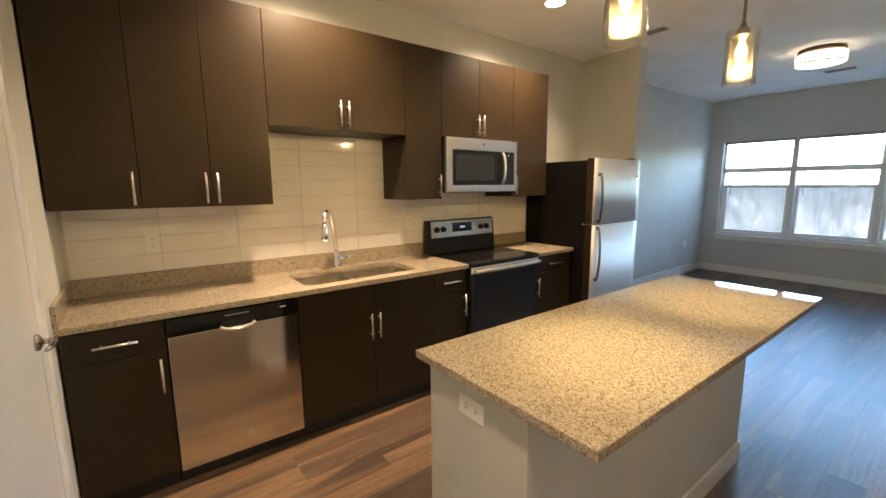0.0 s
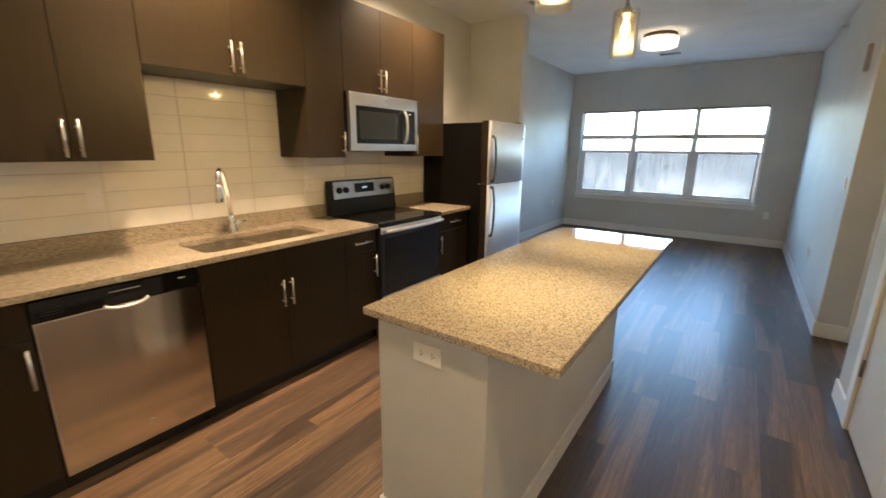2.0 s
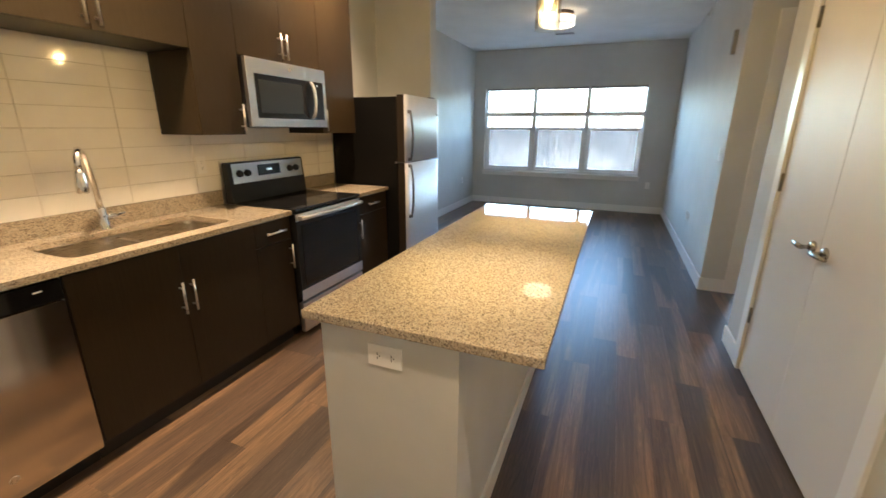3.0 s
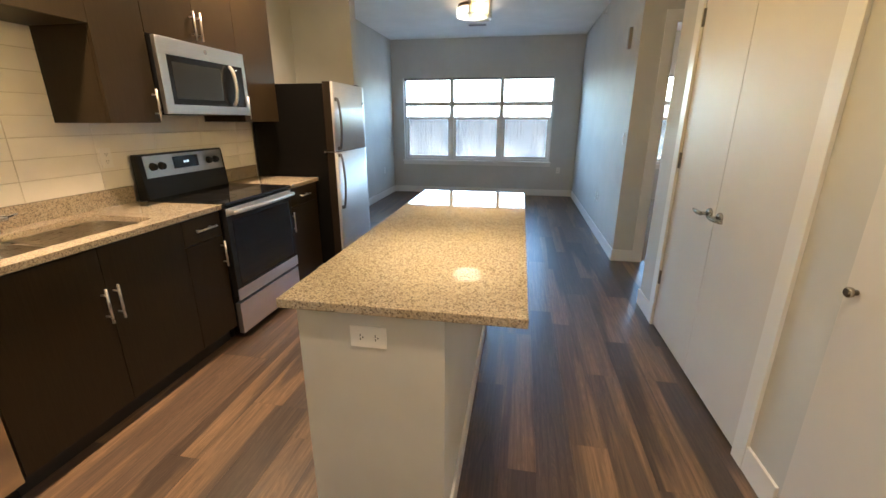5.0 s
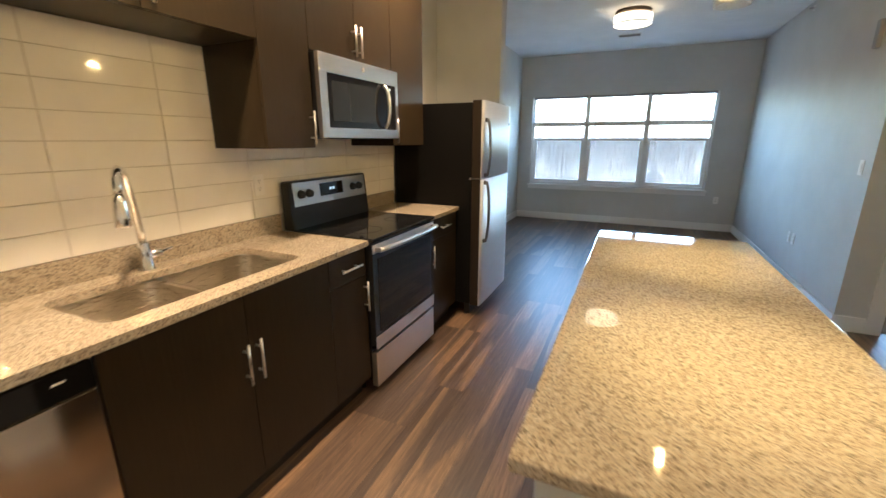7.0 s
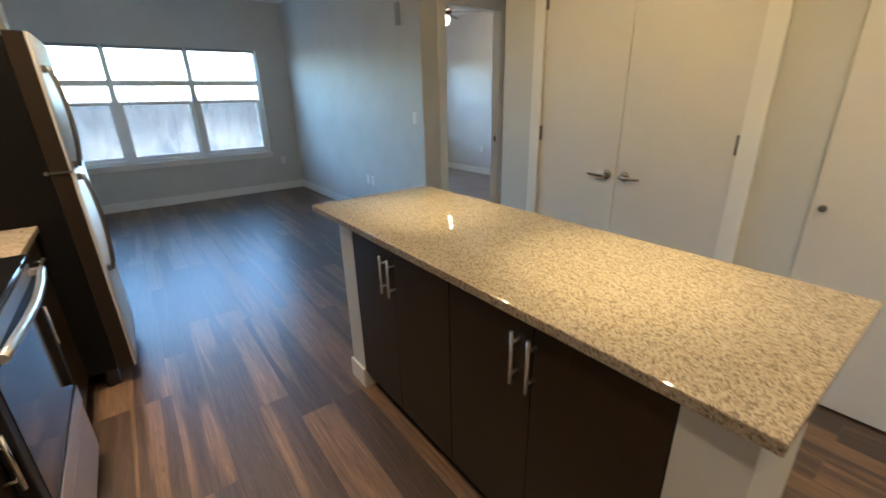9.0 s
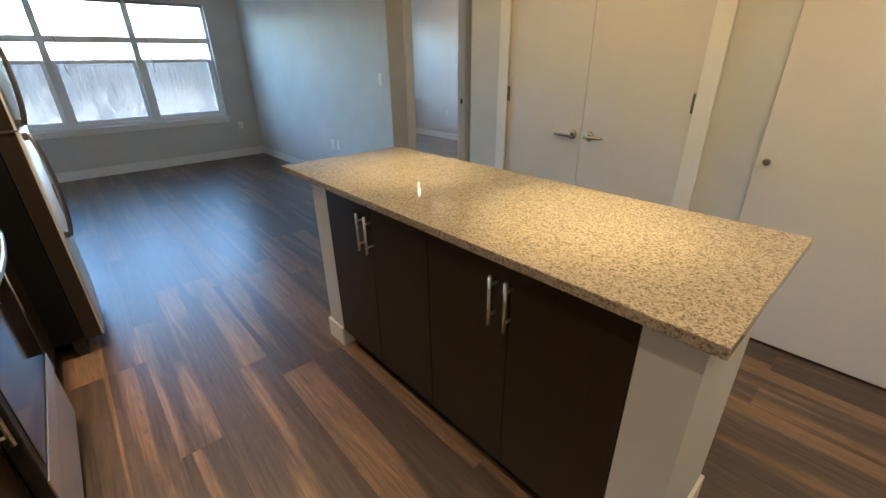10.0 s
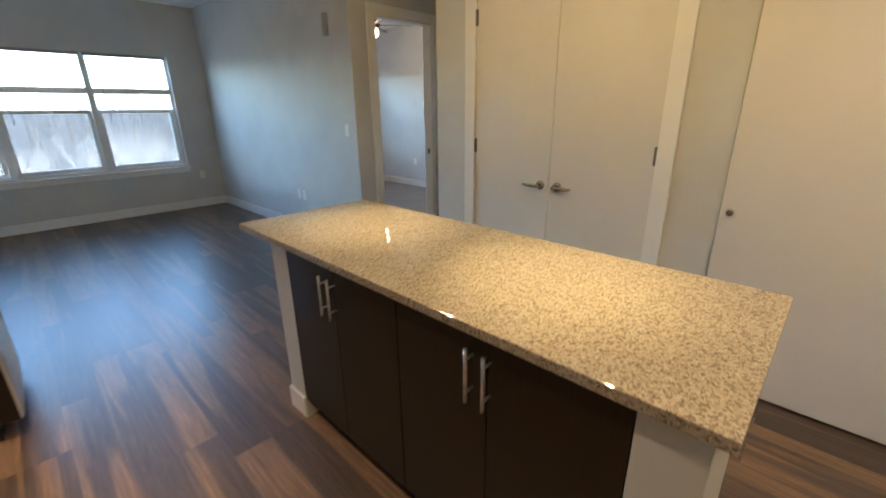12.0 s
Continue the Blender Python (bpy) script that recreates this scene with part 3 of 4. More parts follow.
part("indicator", cuboid(x1 - 0.10, x1 - 0.07, FACE - 0.0088, FACE - 0.006, 0.838, 0.844), PLASTIC, panel)
bm = bmesh.new()
tube(bm, [(mx + 0.02, FACE - 0.003, 0.15), (mx + 0.02, FACE - 0.006, 0.15)], [0.016, 0.015], 24)
part("badge", bm, NICKEL, dw)

# worktops with the sink cut-out
SX0, SX1, SXM, SY0, SY1 = -1.205, -0.385, -0.835, -0.535, -0.135


def outline_slab(bm, outer, hole, z0, z1):
    """A slab with a rounded rectangular hole; both given as loops of the same number of points."""
    n = len(outer)
    lay = {}
    for key, pts, z in (("ot", outer, z1), ("ob", outer, z0), ("ht", hole, z1), ("hb", hole, z0)):
        lay[key] = [bm.verts.new((x, y, z)) for x, y in pts]
    for j in range(n):
        k = (j + 1) % n
        bm.faces.new((lay["ot"][j], lay["ot"][k], lay["ht"][k], lay["ht"][j]))
        bm.faces.new((lay["ob"][j], lay["hb"][j], lay["hb"][k], lay["ob"][k]))
        bm.faces.new((lay["ot"][j], lay["ob"][j], lay["ob"][k], lay["ot"][k]))
        bm.faces.new((lay["ht"][j], lay["ht"][k], lay["hb"][k], lay["hb"][j]))
    return bm


def round_loop(x0, x1, y0, y1, r, per=8):
    pts = []
    for cx, cy, a0 in ((x1 - r, y1 - r, 0), (x0 + r, y1 - r, 90), (x0 + r, y0 + r, 180), (x1 - r, y0 + r, 270)):
        for i in range(per + 1):
            a = radians(a0 + 90 * i / per)
            pts.append((cx + r * math.cos(a), cy + r * math.sin(a)))
    return pts


def rect_like(x0, x1, y0, y1, loop):
    """The rectangle's outline, each point pushed out from its fellow in loop."""
    cx, cy = (x0 + x1) / 2, (y0 + y1) / 2
    n = len(loop)
    per = n // 4
    corners = [(x1, y1), (x0, y1), (x0, y0), (x1, y0)]
    out = []
    for q in range(4):
        for i in range(per):
            p = loop[q * per + i]
            c = corners[q]
            if i == per // 2:
                out.append(c)
            elif (i < per // 2) == (q % 2 == 0):
                out.append((c[0], p[1]))
            else:
                out.append((p[0], c[1]))
    return out


hole = round_loop(SX0, SX1, SY0, SY1, 0.06)
top_l = outline_slab(bmesh.new(), rect_like(X_L + 0.002, -0.002, -0.635, -0.022, hole), hole, CT0, CT1)
edges = [e for e in top_l.edges if all(abs(v.co.y + 0.635) < 1e-4 for v in e.verts) and abs(e.verts[0].co.z - e.verts[1].co.z) < 1e-5]
bmesh.ops.bevel(top_l, geom=edges, offset=0.003, segments=2, affect="EDGES")
worktop = solid("worktop", top_l, GRANITE, "beige speckled granite worktop with an undermount sink", "worktop")
part("upstand", cuboid(X_L + 0.022, -0.003, -0.0215, -0.001, CT0, 1.015, bevel=0.0015), GRANITE, worktop)
part("side_upstand", cuboid(X_L + 0.001, X_L + 0.021, -0.632, -0.001, CT1 + 0.0003, 1.015, bevel=0.0015), GRANITE, worktop)
bm = cuboid(0.783, 1.302, -0.635, -0.022, CT0, CT1, bevel=0.003)
worktop2 = solid("worktop", bm, GRANITE, "short beige granite worktop between range and refrigerator", "worktop")
part("upstand", cuboid(0.784, 1.302, -0.0215, -0.001, CT0, 1.015, bevel=0.0015), GRANITE, worktop2)

sink = thing("sink", ((SX0 + SX1) / 2, -0.34, 0.70), "double-bowl undermount stainless steel sink", "sink")


def bowl(x0, x1):
    bm = bmesh.new()
    rings = []
    for grow, r, z in ((0.0, 0.06, CT0 - 0.001), (-0.004, 0.06, 0.80), (-0.008, 0.06, 0.745), (-0.022, 0.05, 0.722), (-0.05, 0.04, 0.716), (-0.13, 0.02, 0.712)):
        rings.append([bm.verts.new((x, y, z)) for x, y in round_loop(x0 - grow, x1 + grow, SY0 - grow - 0.002, SY1 + grow + 0.002, r)])
    for a, b in zip(rings, rings[1:]):
        for j in range(len(a)):
            f = bm.faces.new((a[j], a[(j + 1) % len(a)], b[(j + 1) % len(a)], b[j]))
            f.smooth = True
    bm.faces.new(rings[-1])
    b = part("bowl", bm, BASIN, sink)
    bm = bmesh.new()
    lathe(bm, ((x0 + x1) / 2, -0.33, 0.7125), [(0.045, 0.0), (0.045, 0.004), (0.034, 0.003), (0.03, -0.0), (0.002, 0.001)], 28)
    part("drain", bm, CHROME, b, "round chrome drain")


bowl(SX0 - 0.003, SXM - 0.012)
bowl(SXM + 0.012, SX1 + 0.003)
part("divider", cuboid(SXM - 0.0115, SXM + 0.0115, SY0 + 0.002, SY1 - 0.002, 0.80, 0.881, bevel=0.006), BASIN, sink)

# faucet
fx, fy = -0.818, -0.086
fa = thing("faucet", (fx, fy, CT1), "tall chrome gooseneck faucet with a pull-down spray", "faucet")
bm = bmesh.new()
lathe(bm, (fx, fy, CT1), [(0.001, 0.0), (0.030, 0.0), (0.030, 0.005), (0.026, 0.010), (0.023, 0.07), (0.021, 0.11), (0.017, 0.122), (0.001, 0.122)], 28)
part("base", bm, CHROME, fa)
dx, dy = -0.62, -0.78


def neck_at(s, z):
    return (fx + dx * s, fy + dy * s, z)


bm = tube(bmesh.new(), [neck_at(s, z) for s, z in ((0.0, 1.02), (0.018, 1.09), (0.042, 1.16), (0.070, 1.225), (0.102, 1.28), (0.135, 1.318), (0.168, 1.338), (0.198, 1.342), (0.224, 1.332), (0.244, 1.310), (0.255, 1.282), (0.260, 1.255))], 0.0152, 16)
part("neck", bm, CHROME, fa)
bm = tube(bmesh.new(), [neck_at(s, z) for s, z in ((0.259, 1.262), (0.262, 1.235), (0.265, 1.19), (0.268, 1.152), (0.268, 1.146))], [0.016, 0.020, 0.0245, 0.026, 0.021], 20)
part("spray_head", bm, CHROME, fa)
lz = CT1 + 0.062
bm = tube(bmesh.new(), [(fx + 0.012, fy, lz), (fx + 0.062, fy, lz + 0.002), (fx + 0.066, fy, lz + 0.002), (fx + 0.068, fy, lz + 0.003), (fx + 0.108, fy - 0.006, lz + 0.012), (fx + 0.112, fy - 0.006, lz + 0.013)], [0.0165, 0.0165, 0.015, 0.0075, 0.007, 0.005], 16)
part("lever", bm, CHROME, fa)

# range
rx0, rx1 = 0.003, 0.777
rg = thing("range", ((rx0 + rx1) / 2, -0.33, 0), "black and stainless freestanding electric range with glass top", "range")
RF = -0.652
part("body", cuboid(rx0 + 0.003, rx1 - 0.003, RF + 0.04, -0.03, 0.05, 0.900), BLACK, rg)
part("cooktop", cuboid(rx0, rx1, RF - 0.012, -0.10, 0.902, 0.922, bevel=0.005, segments=3), BLACKGLASS, rg, "black glass cooktop")
for bx, by, br in ((0.20, -0.47, 0.105), (0.57, -0.47, 0.08), (0.20, -0.23, 0.08), (0.57, -0.23, 0.105)):
    bm = lathe(bmesh.new(), (bx, by, 0.9222), [(br, 0.0), (br, 0.0004), (br - 0.0025, 0.0004), (br - 0.0025, 0.0)], 48)
    part("burner_ring", bm, FAINT, rg)
oven = part("oven_door", cuboid(rx0 + 0.004, rx1 - 0.004, RF, RF + 0.038, 0.275, 0.885, bevel=0.004), BLACK, rg)
part("oven_window", cuboid(rx0 + 0.05, rx1 - 0.05, RF - 0.003, RF, 0.36, 0.80, bevel=0.001), OVENGLASS, oven, "smoked glass oven window")
part("steel_trim", cuboid(rx0 + 0.004, rx1 - 0.004, RF - 0.004, RF + 0.002, 0.255, 0.335, bevel=0.0015), STEEL, oven)
part("steel_trim", cuboid(rx0 + 0.004, rx1 - 0.004, RF - 0.004, RF + 0.002, 0.835, 0.885, bevel=0.0015), STEEL, oven)
bm = bmesh.new()
n = 14
tube(bm, [(rx0 + 0.02 + (rx1 - rx0 - 0.04) * i / n, RF - 0.036 - 0.022 * math.sin(math.pi * i / n), 0.858) for i in range(n + 1)], 0.0135, 14)
for hx in (rx0 + 0.035, rx1 - 0.035):
    box(bm, hx - 0.014, hx + 0.014, RF - 0.04, RF - 0.002, 0.846, 0.870, bevel=0.003)
part("handle", bm, STEEL, oven, "curved stainless oven handle")
part("drawer", cuboid(rx0 + 0.004, rx1 - 0.004, RF, RF + 0.038, 0.012, 0.236, bevel=0.004), STEEL, rg, "stainless storage drawer")
bm = bmesh.new()
vs = [bm.verts.new(p) for x in (rx0, rx1) for p in ((x, -0.115, 0.915), (x, -0.098, 1.04), (x, -0.085, 1.205), (x, -0.03, 1.205), (x, -0.03, 0.915))]
for i in range(5):
    j = (i + 1) % 5
    bm.faces.new((vs[i], vs[j], vs[5 + j], vs[5 + i]))
bm.faces.new(vs[:5])
bm.faces.new(vs[5:])
bmesh.ops.bevel(bm, geom=list(bm.edges), offset=0.006, segments=2, affect="EDGES")
back = part("backguard", bm, BLACK, rg)


def slope_y(z):
    return -0.098 + (z - 1.04) / 0.165 * 0.013


def plate(x0, x1, z0, z1, lift, deep=0.004):
    bm = bmesh.new()
    ring = [(x0, z0), (x1, z0), (x1, z1), (x0, z1)]
    f = [bm.verts.new((x, slope_y(z) - lift, z)) for x, z in ring]
    b = [bm.verts.new((x, slope_y(z) - lift + deep, z)) for x, z in ring]
    bm.faces.new(f)
    bm.faces.new(b[::-1])
    for i in range(4):
        j = (i + 1) % 4
        bm.faces.new((f[i], f[j], b[j], b[i]))
    return bm


part("steel_panel", plate(rx0 + 0.035, rx1 - 0.02, 1.055, 1.195, 0.003), STEEL, back)
disp = part("display", plate(0.27, 0.50, 1.095, 1.175, 0.0055), BLACKGLASS, back, "black clock display")
for i in range(4):
    part("digit", plate(0.362 + i * 0.012 + (0.004 if i > 1 else 0), 0.370 + i * 0.012 + (0.004 if i > 1 else 0), 1.128, 1.144, 0.0062, 0.0005), DISPLAY, disp)
for kx in (0.095, 0.165, 0.605, 0.675):
    yk = slope_y(1.125)
    bm = tube(bmesh.new(), [(kx, yk - 0.003, 1.125), (kx, yk - 0.010, 1.125), (kx, yk - 0.028, 1.124), (kx, yk - 0.031, 1.124)], [0.027, 0.025, 0.021, 0.017], 24)
    box(bm, kx - 0.003, kx + 0.003, yk - 0.034, yk - 0.028, 1.106, 1.143)
    part("knob", bm, BLACK, back, "black control knob")
for kx in (0.04, 0.73):
    part("foot", tube(bmesh.new(), [(kx, -0.52, FL), (kx, -0.52, 0.05)], 0.018, 12), BLACK, rg)
    part("foot", tube(bmesh.new(), [(kx, -0.10, FL), (kx, -0.10, 0.05)], 0.018, 12), BLACK, rg)

# refrigerator
fx0, fx1 = 1.312, 2.092
fr = thing("refrigerator", ((fx0 + fx1) / 2, -0.4, 0), "stainless top-freezer refrigerator with black textured sides", "refrigerator")
FD = -0.738
part("body", cuboid(fx0, fx1, FD + 0.004, -0.03, 0.07, 1.72, bevel=0.006), FRSIDE, fr)
part("grille", cuboid(fx0 + 0.02, fx1 - 0.02, FD + 0.01, FD + 0.06, FL + 0.012, 0.068), BLACK, fr)
for kx in (fx0 + 0.05, fx1 - 0.05):
    for ky in (FD + 0.05, -0.10):
        part("foot", tube(bmesh.new(), [(kx, ky, FL), (kx, ky, 0.07)], 0.02, 12), BLACK, fr)


def fridge_door(z0, z1, h0, h1):
    """A gently bowed door with a long curved handle."""
    def bowed(inset, front, back):
        bm = bmesh.new()
        n = 12
        rows = []
        for i in range(n + 1):
            u = i / n
            x = fx0 + inset + (fx1 - fx0 - 2 * inset) * u
            y = front - 0.004 * (1 - (2 * u - 1) ** 2) + (0.004 if i in (0, n) else 0)
            rows.append([bm.verts.new(p) for p in ((x, back, z0), (x, y, z0), (x, y, z1), (x, back, z1))])
        for a, b in zip(rows, rows[1:]):
            for j in range(4):
                f = bm.faces.new((a[j], a[(j + 1) % 4], b[(j + 1) % 4], b[j]))
                f.smooth = j == 1
        bm.faces.new(rows[0])
        bm.faces.new(rows[-1][::-1])
        return bm

    d = part("door", bowed(0.002, FD - 0.072, FD), FRTAUPE, fr, "taupe door with a bowed stainless front")
    part("steel_front", bowed(0.003, FD - 0.084, FD - 0.0715), FRSTEEL, d, "stainless door front")
    hx = fx0 + 0.055
    n = 12
    bm = tube(bmesh.new(), [(hx, FD - 0.092 - 0.040 * math.sin(math.pi * (0.06 + 0.88 * i / n)) ** 0.5, h0 + (h1 - h0) * i / n) for i in range(n + 1)], [0.009] + [0.0105] * (n - 1) + [0.009], 14)
    for hz in (h0 + 0.01, h1 - 0.01):
        box(bm, hx - 0.013, hx + 0.013, FD - 0.105, FD - 0.086, hz - 0.016, hz + 0.016, bevel=0.004)
    part("handle", bm, DARKSTEEL, d, "long dark curved steel handle")
    return d


top = fridge_door(1.146, 1.735, 1.16, 1.60)
fridge_door(0.06, 1.136, 0.62, 1.12)
part("badge", tube(bmesh.new(), [(fx1 - 0.06, FD - 0.084, 1.58), (fx1 - 0.06, FD - 0.090, 1.58)], 0.013, 20), GREYMARK, top)
part("door_divider", cuboid(fx0 - 0.004, fx1 - 0.02, FD - 0.082, FD + 0.002, 1.137, 1.1455, bevel=0.001), DARKSTEEL, fr, "thin dark metal strip between the doors")
part("hinge_pin", tube(bmesh.new(), [(fx0 - 0.001, FD + 0.012, 1.141), (fx0 - 0.016, FD + 0.012, 1.141)], [0.009, 0.007], 12), NICKEL, fr)
part("hinge_cover", cuboid(fx1 - 0.10, fx1 - 0.02, FD - 0.04, FD + 0.05, 1.736, 1.752, bevel=0.004), FRSIDE, fr)

# upper cabinets
UF, UT, UB = -0.362, 2.505, 1.402


def upper(x0, x1, z0, doors, label, pulls):
    c = thing("wall_cabinet", ((x0 + x1) / 2, -0.15, z0), label, "cabinet", "kitchen wall cabinets")
    part("body", cuboid(x0 + 0.0005, x1 - 0.0005, UF + 0.0205, -0.003, z0 + 0.001, UT), LAMINATE, c)
    edges = [x0 + (x1 - x0) * i / doors for i in range(doors + 1)]
    for i in range(doors):
        d = front(c, edges[i], edges[i + 1], z0, UT, UF)
        side = pulls[i]
        if side:
            hx = edges[i + 1] - 0.028 if side == "r" else edges[i] + 0.028
            bar_pull(d, (hx, UF, z0 + 0.02), (hx, UF, z0 + 0.185))
    return c


upper(-2.309, -1.954, UB, 1, "tall dark espresso wall cabinet beside the entry wall", "r")
upper(-1.954, -1.313, UB, 2, "tall dark espresso double wall cabinet", "rl")
upper(-1.313, -0.365, 1.865, 2, "short dark espresso wall cabinet above the sink", "rl")
upper(-0.365, -0.045, UB, 1, "narrow tall dark espresso wall cabinet beside the microwave", "r")
upper(-0.045, 0.742, 1.882, 2, "short dark espresso wall cabinet above the microwave", "rl")
upper(0.742, 1.208, UB, 1, "tall dark espresso wall cabinet beside the refrigerator", "l")

# microwave
mx0, mx1, mz0, mz1, MF = -0.03, 0.750, 1.452, 1.878, -0.405
mw = thing("microwave", ((mx0 + mx1) / 2, -0.2, mz0), "stainless over-the-range microwave with a dark window", "microwave")
part("body", cuboid(mx0 + 0.002, mx1 - 0.002, MF + 0.028, -0.004, mz0 + 0.012, mz1 - 0.003, bevel=0.003), BLACK, mw)
part("vent_base", cuboid(mx0 + 0.02, mx1 - 0.02, MF + 0.05, -0.03, mz0 - 0.004, mz0 + 0.0115), BLACK, mw)
bm = bmesh.new()
wx0, wx1, wz0, wz1 = mx0 + 0.06, mx1 - 0.03, mz0 + 0.055, mz1 - 0.095
box(bm, mx0, mx1, MF, MF + 0.027, wz1, mz1 - 0.002, bevel=0.003)
box(bm, mx0, mx1, MF, MF + 0.027, mz0, wz0, bevel=0.003)
box(bm, mx0, wx0, MF, MF + 0.027, wz0, wz1)
box(bm, wx1, mx1, MF, MF + 0.027, wz0, wz1)
mdoor = part("front_frame", bm, STEEL, mw, "stainless front frame")
part("black_glass", cuboid(wx0 - 0.001, wx1 + 0.001, MF + 0.003, MF + 0.02, wz0 - 0.001, wz1 + 0.001), BLACKGLASS, mdoor)
part("window", cuboid(wx0 + 0.035, wx0 + 0.45, MF + 0.001, MF + 0.004, wz0 + 0.035, wz1 - 0.035, bevel=0.001), MWGLASS, mdoor, "grey mesh window")
hx = wx0 + 0.535
bm = tube(bmesh.new(), [(hx, MF - 0.012 - 0.034 * math.sin(math.pi * i / 10) ** 0.5, wz0 + 0.01 + (wz1 - wz0 - 0.02) * i / 10) for i in range(11)], 0.012, 14)
part("handle", bm, STEEL, mdoor, "bowed steel handle")
part("badge", tube(bmesh.new(), [((mx0 + mx1) / 2, MF - 0.0015, mz1 - 0.042), ((mx0 + mx1) / 2, MF + 0.001, mz1 - 0.042)], 0.014, 24), GREYMARK, mdoor)
part("clock", cuboid(wx1 - 0.075, wx1 - 0.06, MF + 0.002, MF + 0.0035, wz1 - 0.03, wz1 - 0.022), DISPLAY, mdoor)


# outlets and switches
def outlet(place, facing, wide=0.07, high=0.115, gangs=1, kind="outlet", turned=False, label="white duplex outlet plate on the wall", cat="outlet"):
    """A cover plate in the plane across facing ('x', '-x', 'y', '-y')."""
    o = thing("wall_outlet" if cat == "outlet" else "light_switch", place, label, cat)
    p = Vector(place)
    n = {"x": Vector((1, 0, 0)), "-x": Vector((-1, 0, 0)), "y": Vector((0, 1, 0)), "-y": Vector((0, -1, 0))}[facing]
    u = Vector((0, 0, 1)).cross(n)

    def slab(a0, a1, z0, z1, d0, d1, bevel=0.0):
        lo, hi = p + u * a0 + n * d0, p + u * a1 + n * d1
        return cuboid(lo.x, hi.x, lo.y, hi.y, p.z + z0, p.z + z1, bevel=bevel)

    w, h = (high, wide) if turned else (wide * gangs, high)
    part("plate", slab(-w / 2, w / 2, -h / 2, h / 2, 0.0005, 0.006, 0.0015), PLASTIC, o)
    for s in (-1, 1):
        if cat == "outlet":
            a, z = (0.024 * s, 0) if turned else (0, 0.021 * s)
            r = part("receptacle", slab(a - 0.015, a + 0.015, z - 0.014, z + 0.014, 0.006, 0.0075, 0.0006), PLASTIC, o)
            for q in (-0.0065, 0.0065):
                part("slot", slab(a + (0 if turned else q) - 0.0013, a + (0 if turned else q) + 0.0013, z + (q if turned else 0.003) - 0.004, z + (q if turned else 0.003) + 0.004, 0.0073, 0.0079), DARKHOLE, r)
            part("slot", slab(a - 0.002 + (0.008 if turned else 0), a + 0.002 + (0.008 if turned else 0), z - 0.002 - (0 if turned else 0.008), z + 0.002 - (0 if turned else 0.008), 0.0073, 0.0079), DARKHOLE, r)
    if cat != "outlet":
        for g in range(gangs):
            a = (g - (gangs - 1) / 2) * 0.046
            part("rocker", slab(a - 0.016, a + 0.016, -0.033, 0.033, 0.006, 0.0095, 0.001), PLASTIC, o)
    return o


outlet((-1.917, -0.009, 1.19), "-y", label="white duplex outlet on the tiled backsplash")
outlet((-1.505, -0.009, 1.20), "-y", cat="light switch", label="white rocker switch on the tiled backsplash")
outlet((-0.13, -0.009, 1.20), "-y", label="white duplex outlet on the tiles beside the range")
outlet((2.425, Y_R, 1.235), "y", cat="light switch", label="white light switch on the living room wall")
outlet((3.60, Y_R, 0.445), "y", label="white duplex outlet low on the living room wall")
outlet((3.47, Y_R, 0.445), "y", label="white duplex outlet low on the living room wall")
outlet((X_W, -3.20, 0.47), "-x", label="white duplex outlet below the window wall corner")
outlet((5.55, Y_LIV, 0.47), "-y", label="white duplex outlet on the living room side wall")
outlet((4.9, -6.66, 0.45), "y", label="white duplex outlet low on the bedroom wall")
ch = thing("door_chime", (2.636, Y_R, 2.11), "white oblong door chime box high on the wall", "door chime")
part("cover", cuboid(2.605, 2.667, Y_R + 0.0005, Y_R + 0.032, 2.11, 2.31, bevel=0.006), CHIME, ch)
for i in range(5):
    part("slot", cuboid(2.615, 2.657, Y_R + 0.032, Y_R + 0.0332, 2.14 + i * 0.012, 2.145 + i * 0.012), GREYMARK, ch)

# ---- island ----
IX0, IX1, IY0, IY1 = -1.19, 0.575, -2.265, -1.80
isl = solid("island_wall", bmesh.new(), WALL, "painted half wall that carries the kitchen island", "island")
bm = bmesh.new()
box(bm, IX0, IX1, IY0, IY0 + 0.11, FL, CT0)
box(bm, IX0, -1.056, IY0 + 0.11, IY1, FL, CT0)
box(bm, 0.434, IX1, IY0 + 0.11, IY1, FL, CT0)
bm.to_mesh(isl.data)
bm.free()
bm = bmesh.new()
b = 0.012
box(bm, IX0 - b, IX1 + b, IY0 - b, IY0, FL, FL + 0.115, bevel=0.002)
box(bm, IX0 - b, IX0, IY0, IY1 + b, FL, FL + 0.115, bevel=0.002)
box(bm, IX1, IX1 + b, IY0, IY1 + b, FL, FL + 0.115, bevel=0.002)
box(bm, IX0, -1.056, IY1, IY1 + b, FL, FL + 0.115, bevel=0.002)
box(bm, 0.434, IX1, IY1, IY1 + b, FL, FL + 0.115, bevel=0.002)
part("baseboard", bm, TRIM, isl, "white baseboard round the island")
bm = cuboid(-1.226, 0.808, -2.50, -1.757, CT0, CT1, bevel=0.004)
solid("worktop", bm, GRANITE, "long beige speckled granite island top", "worktop")
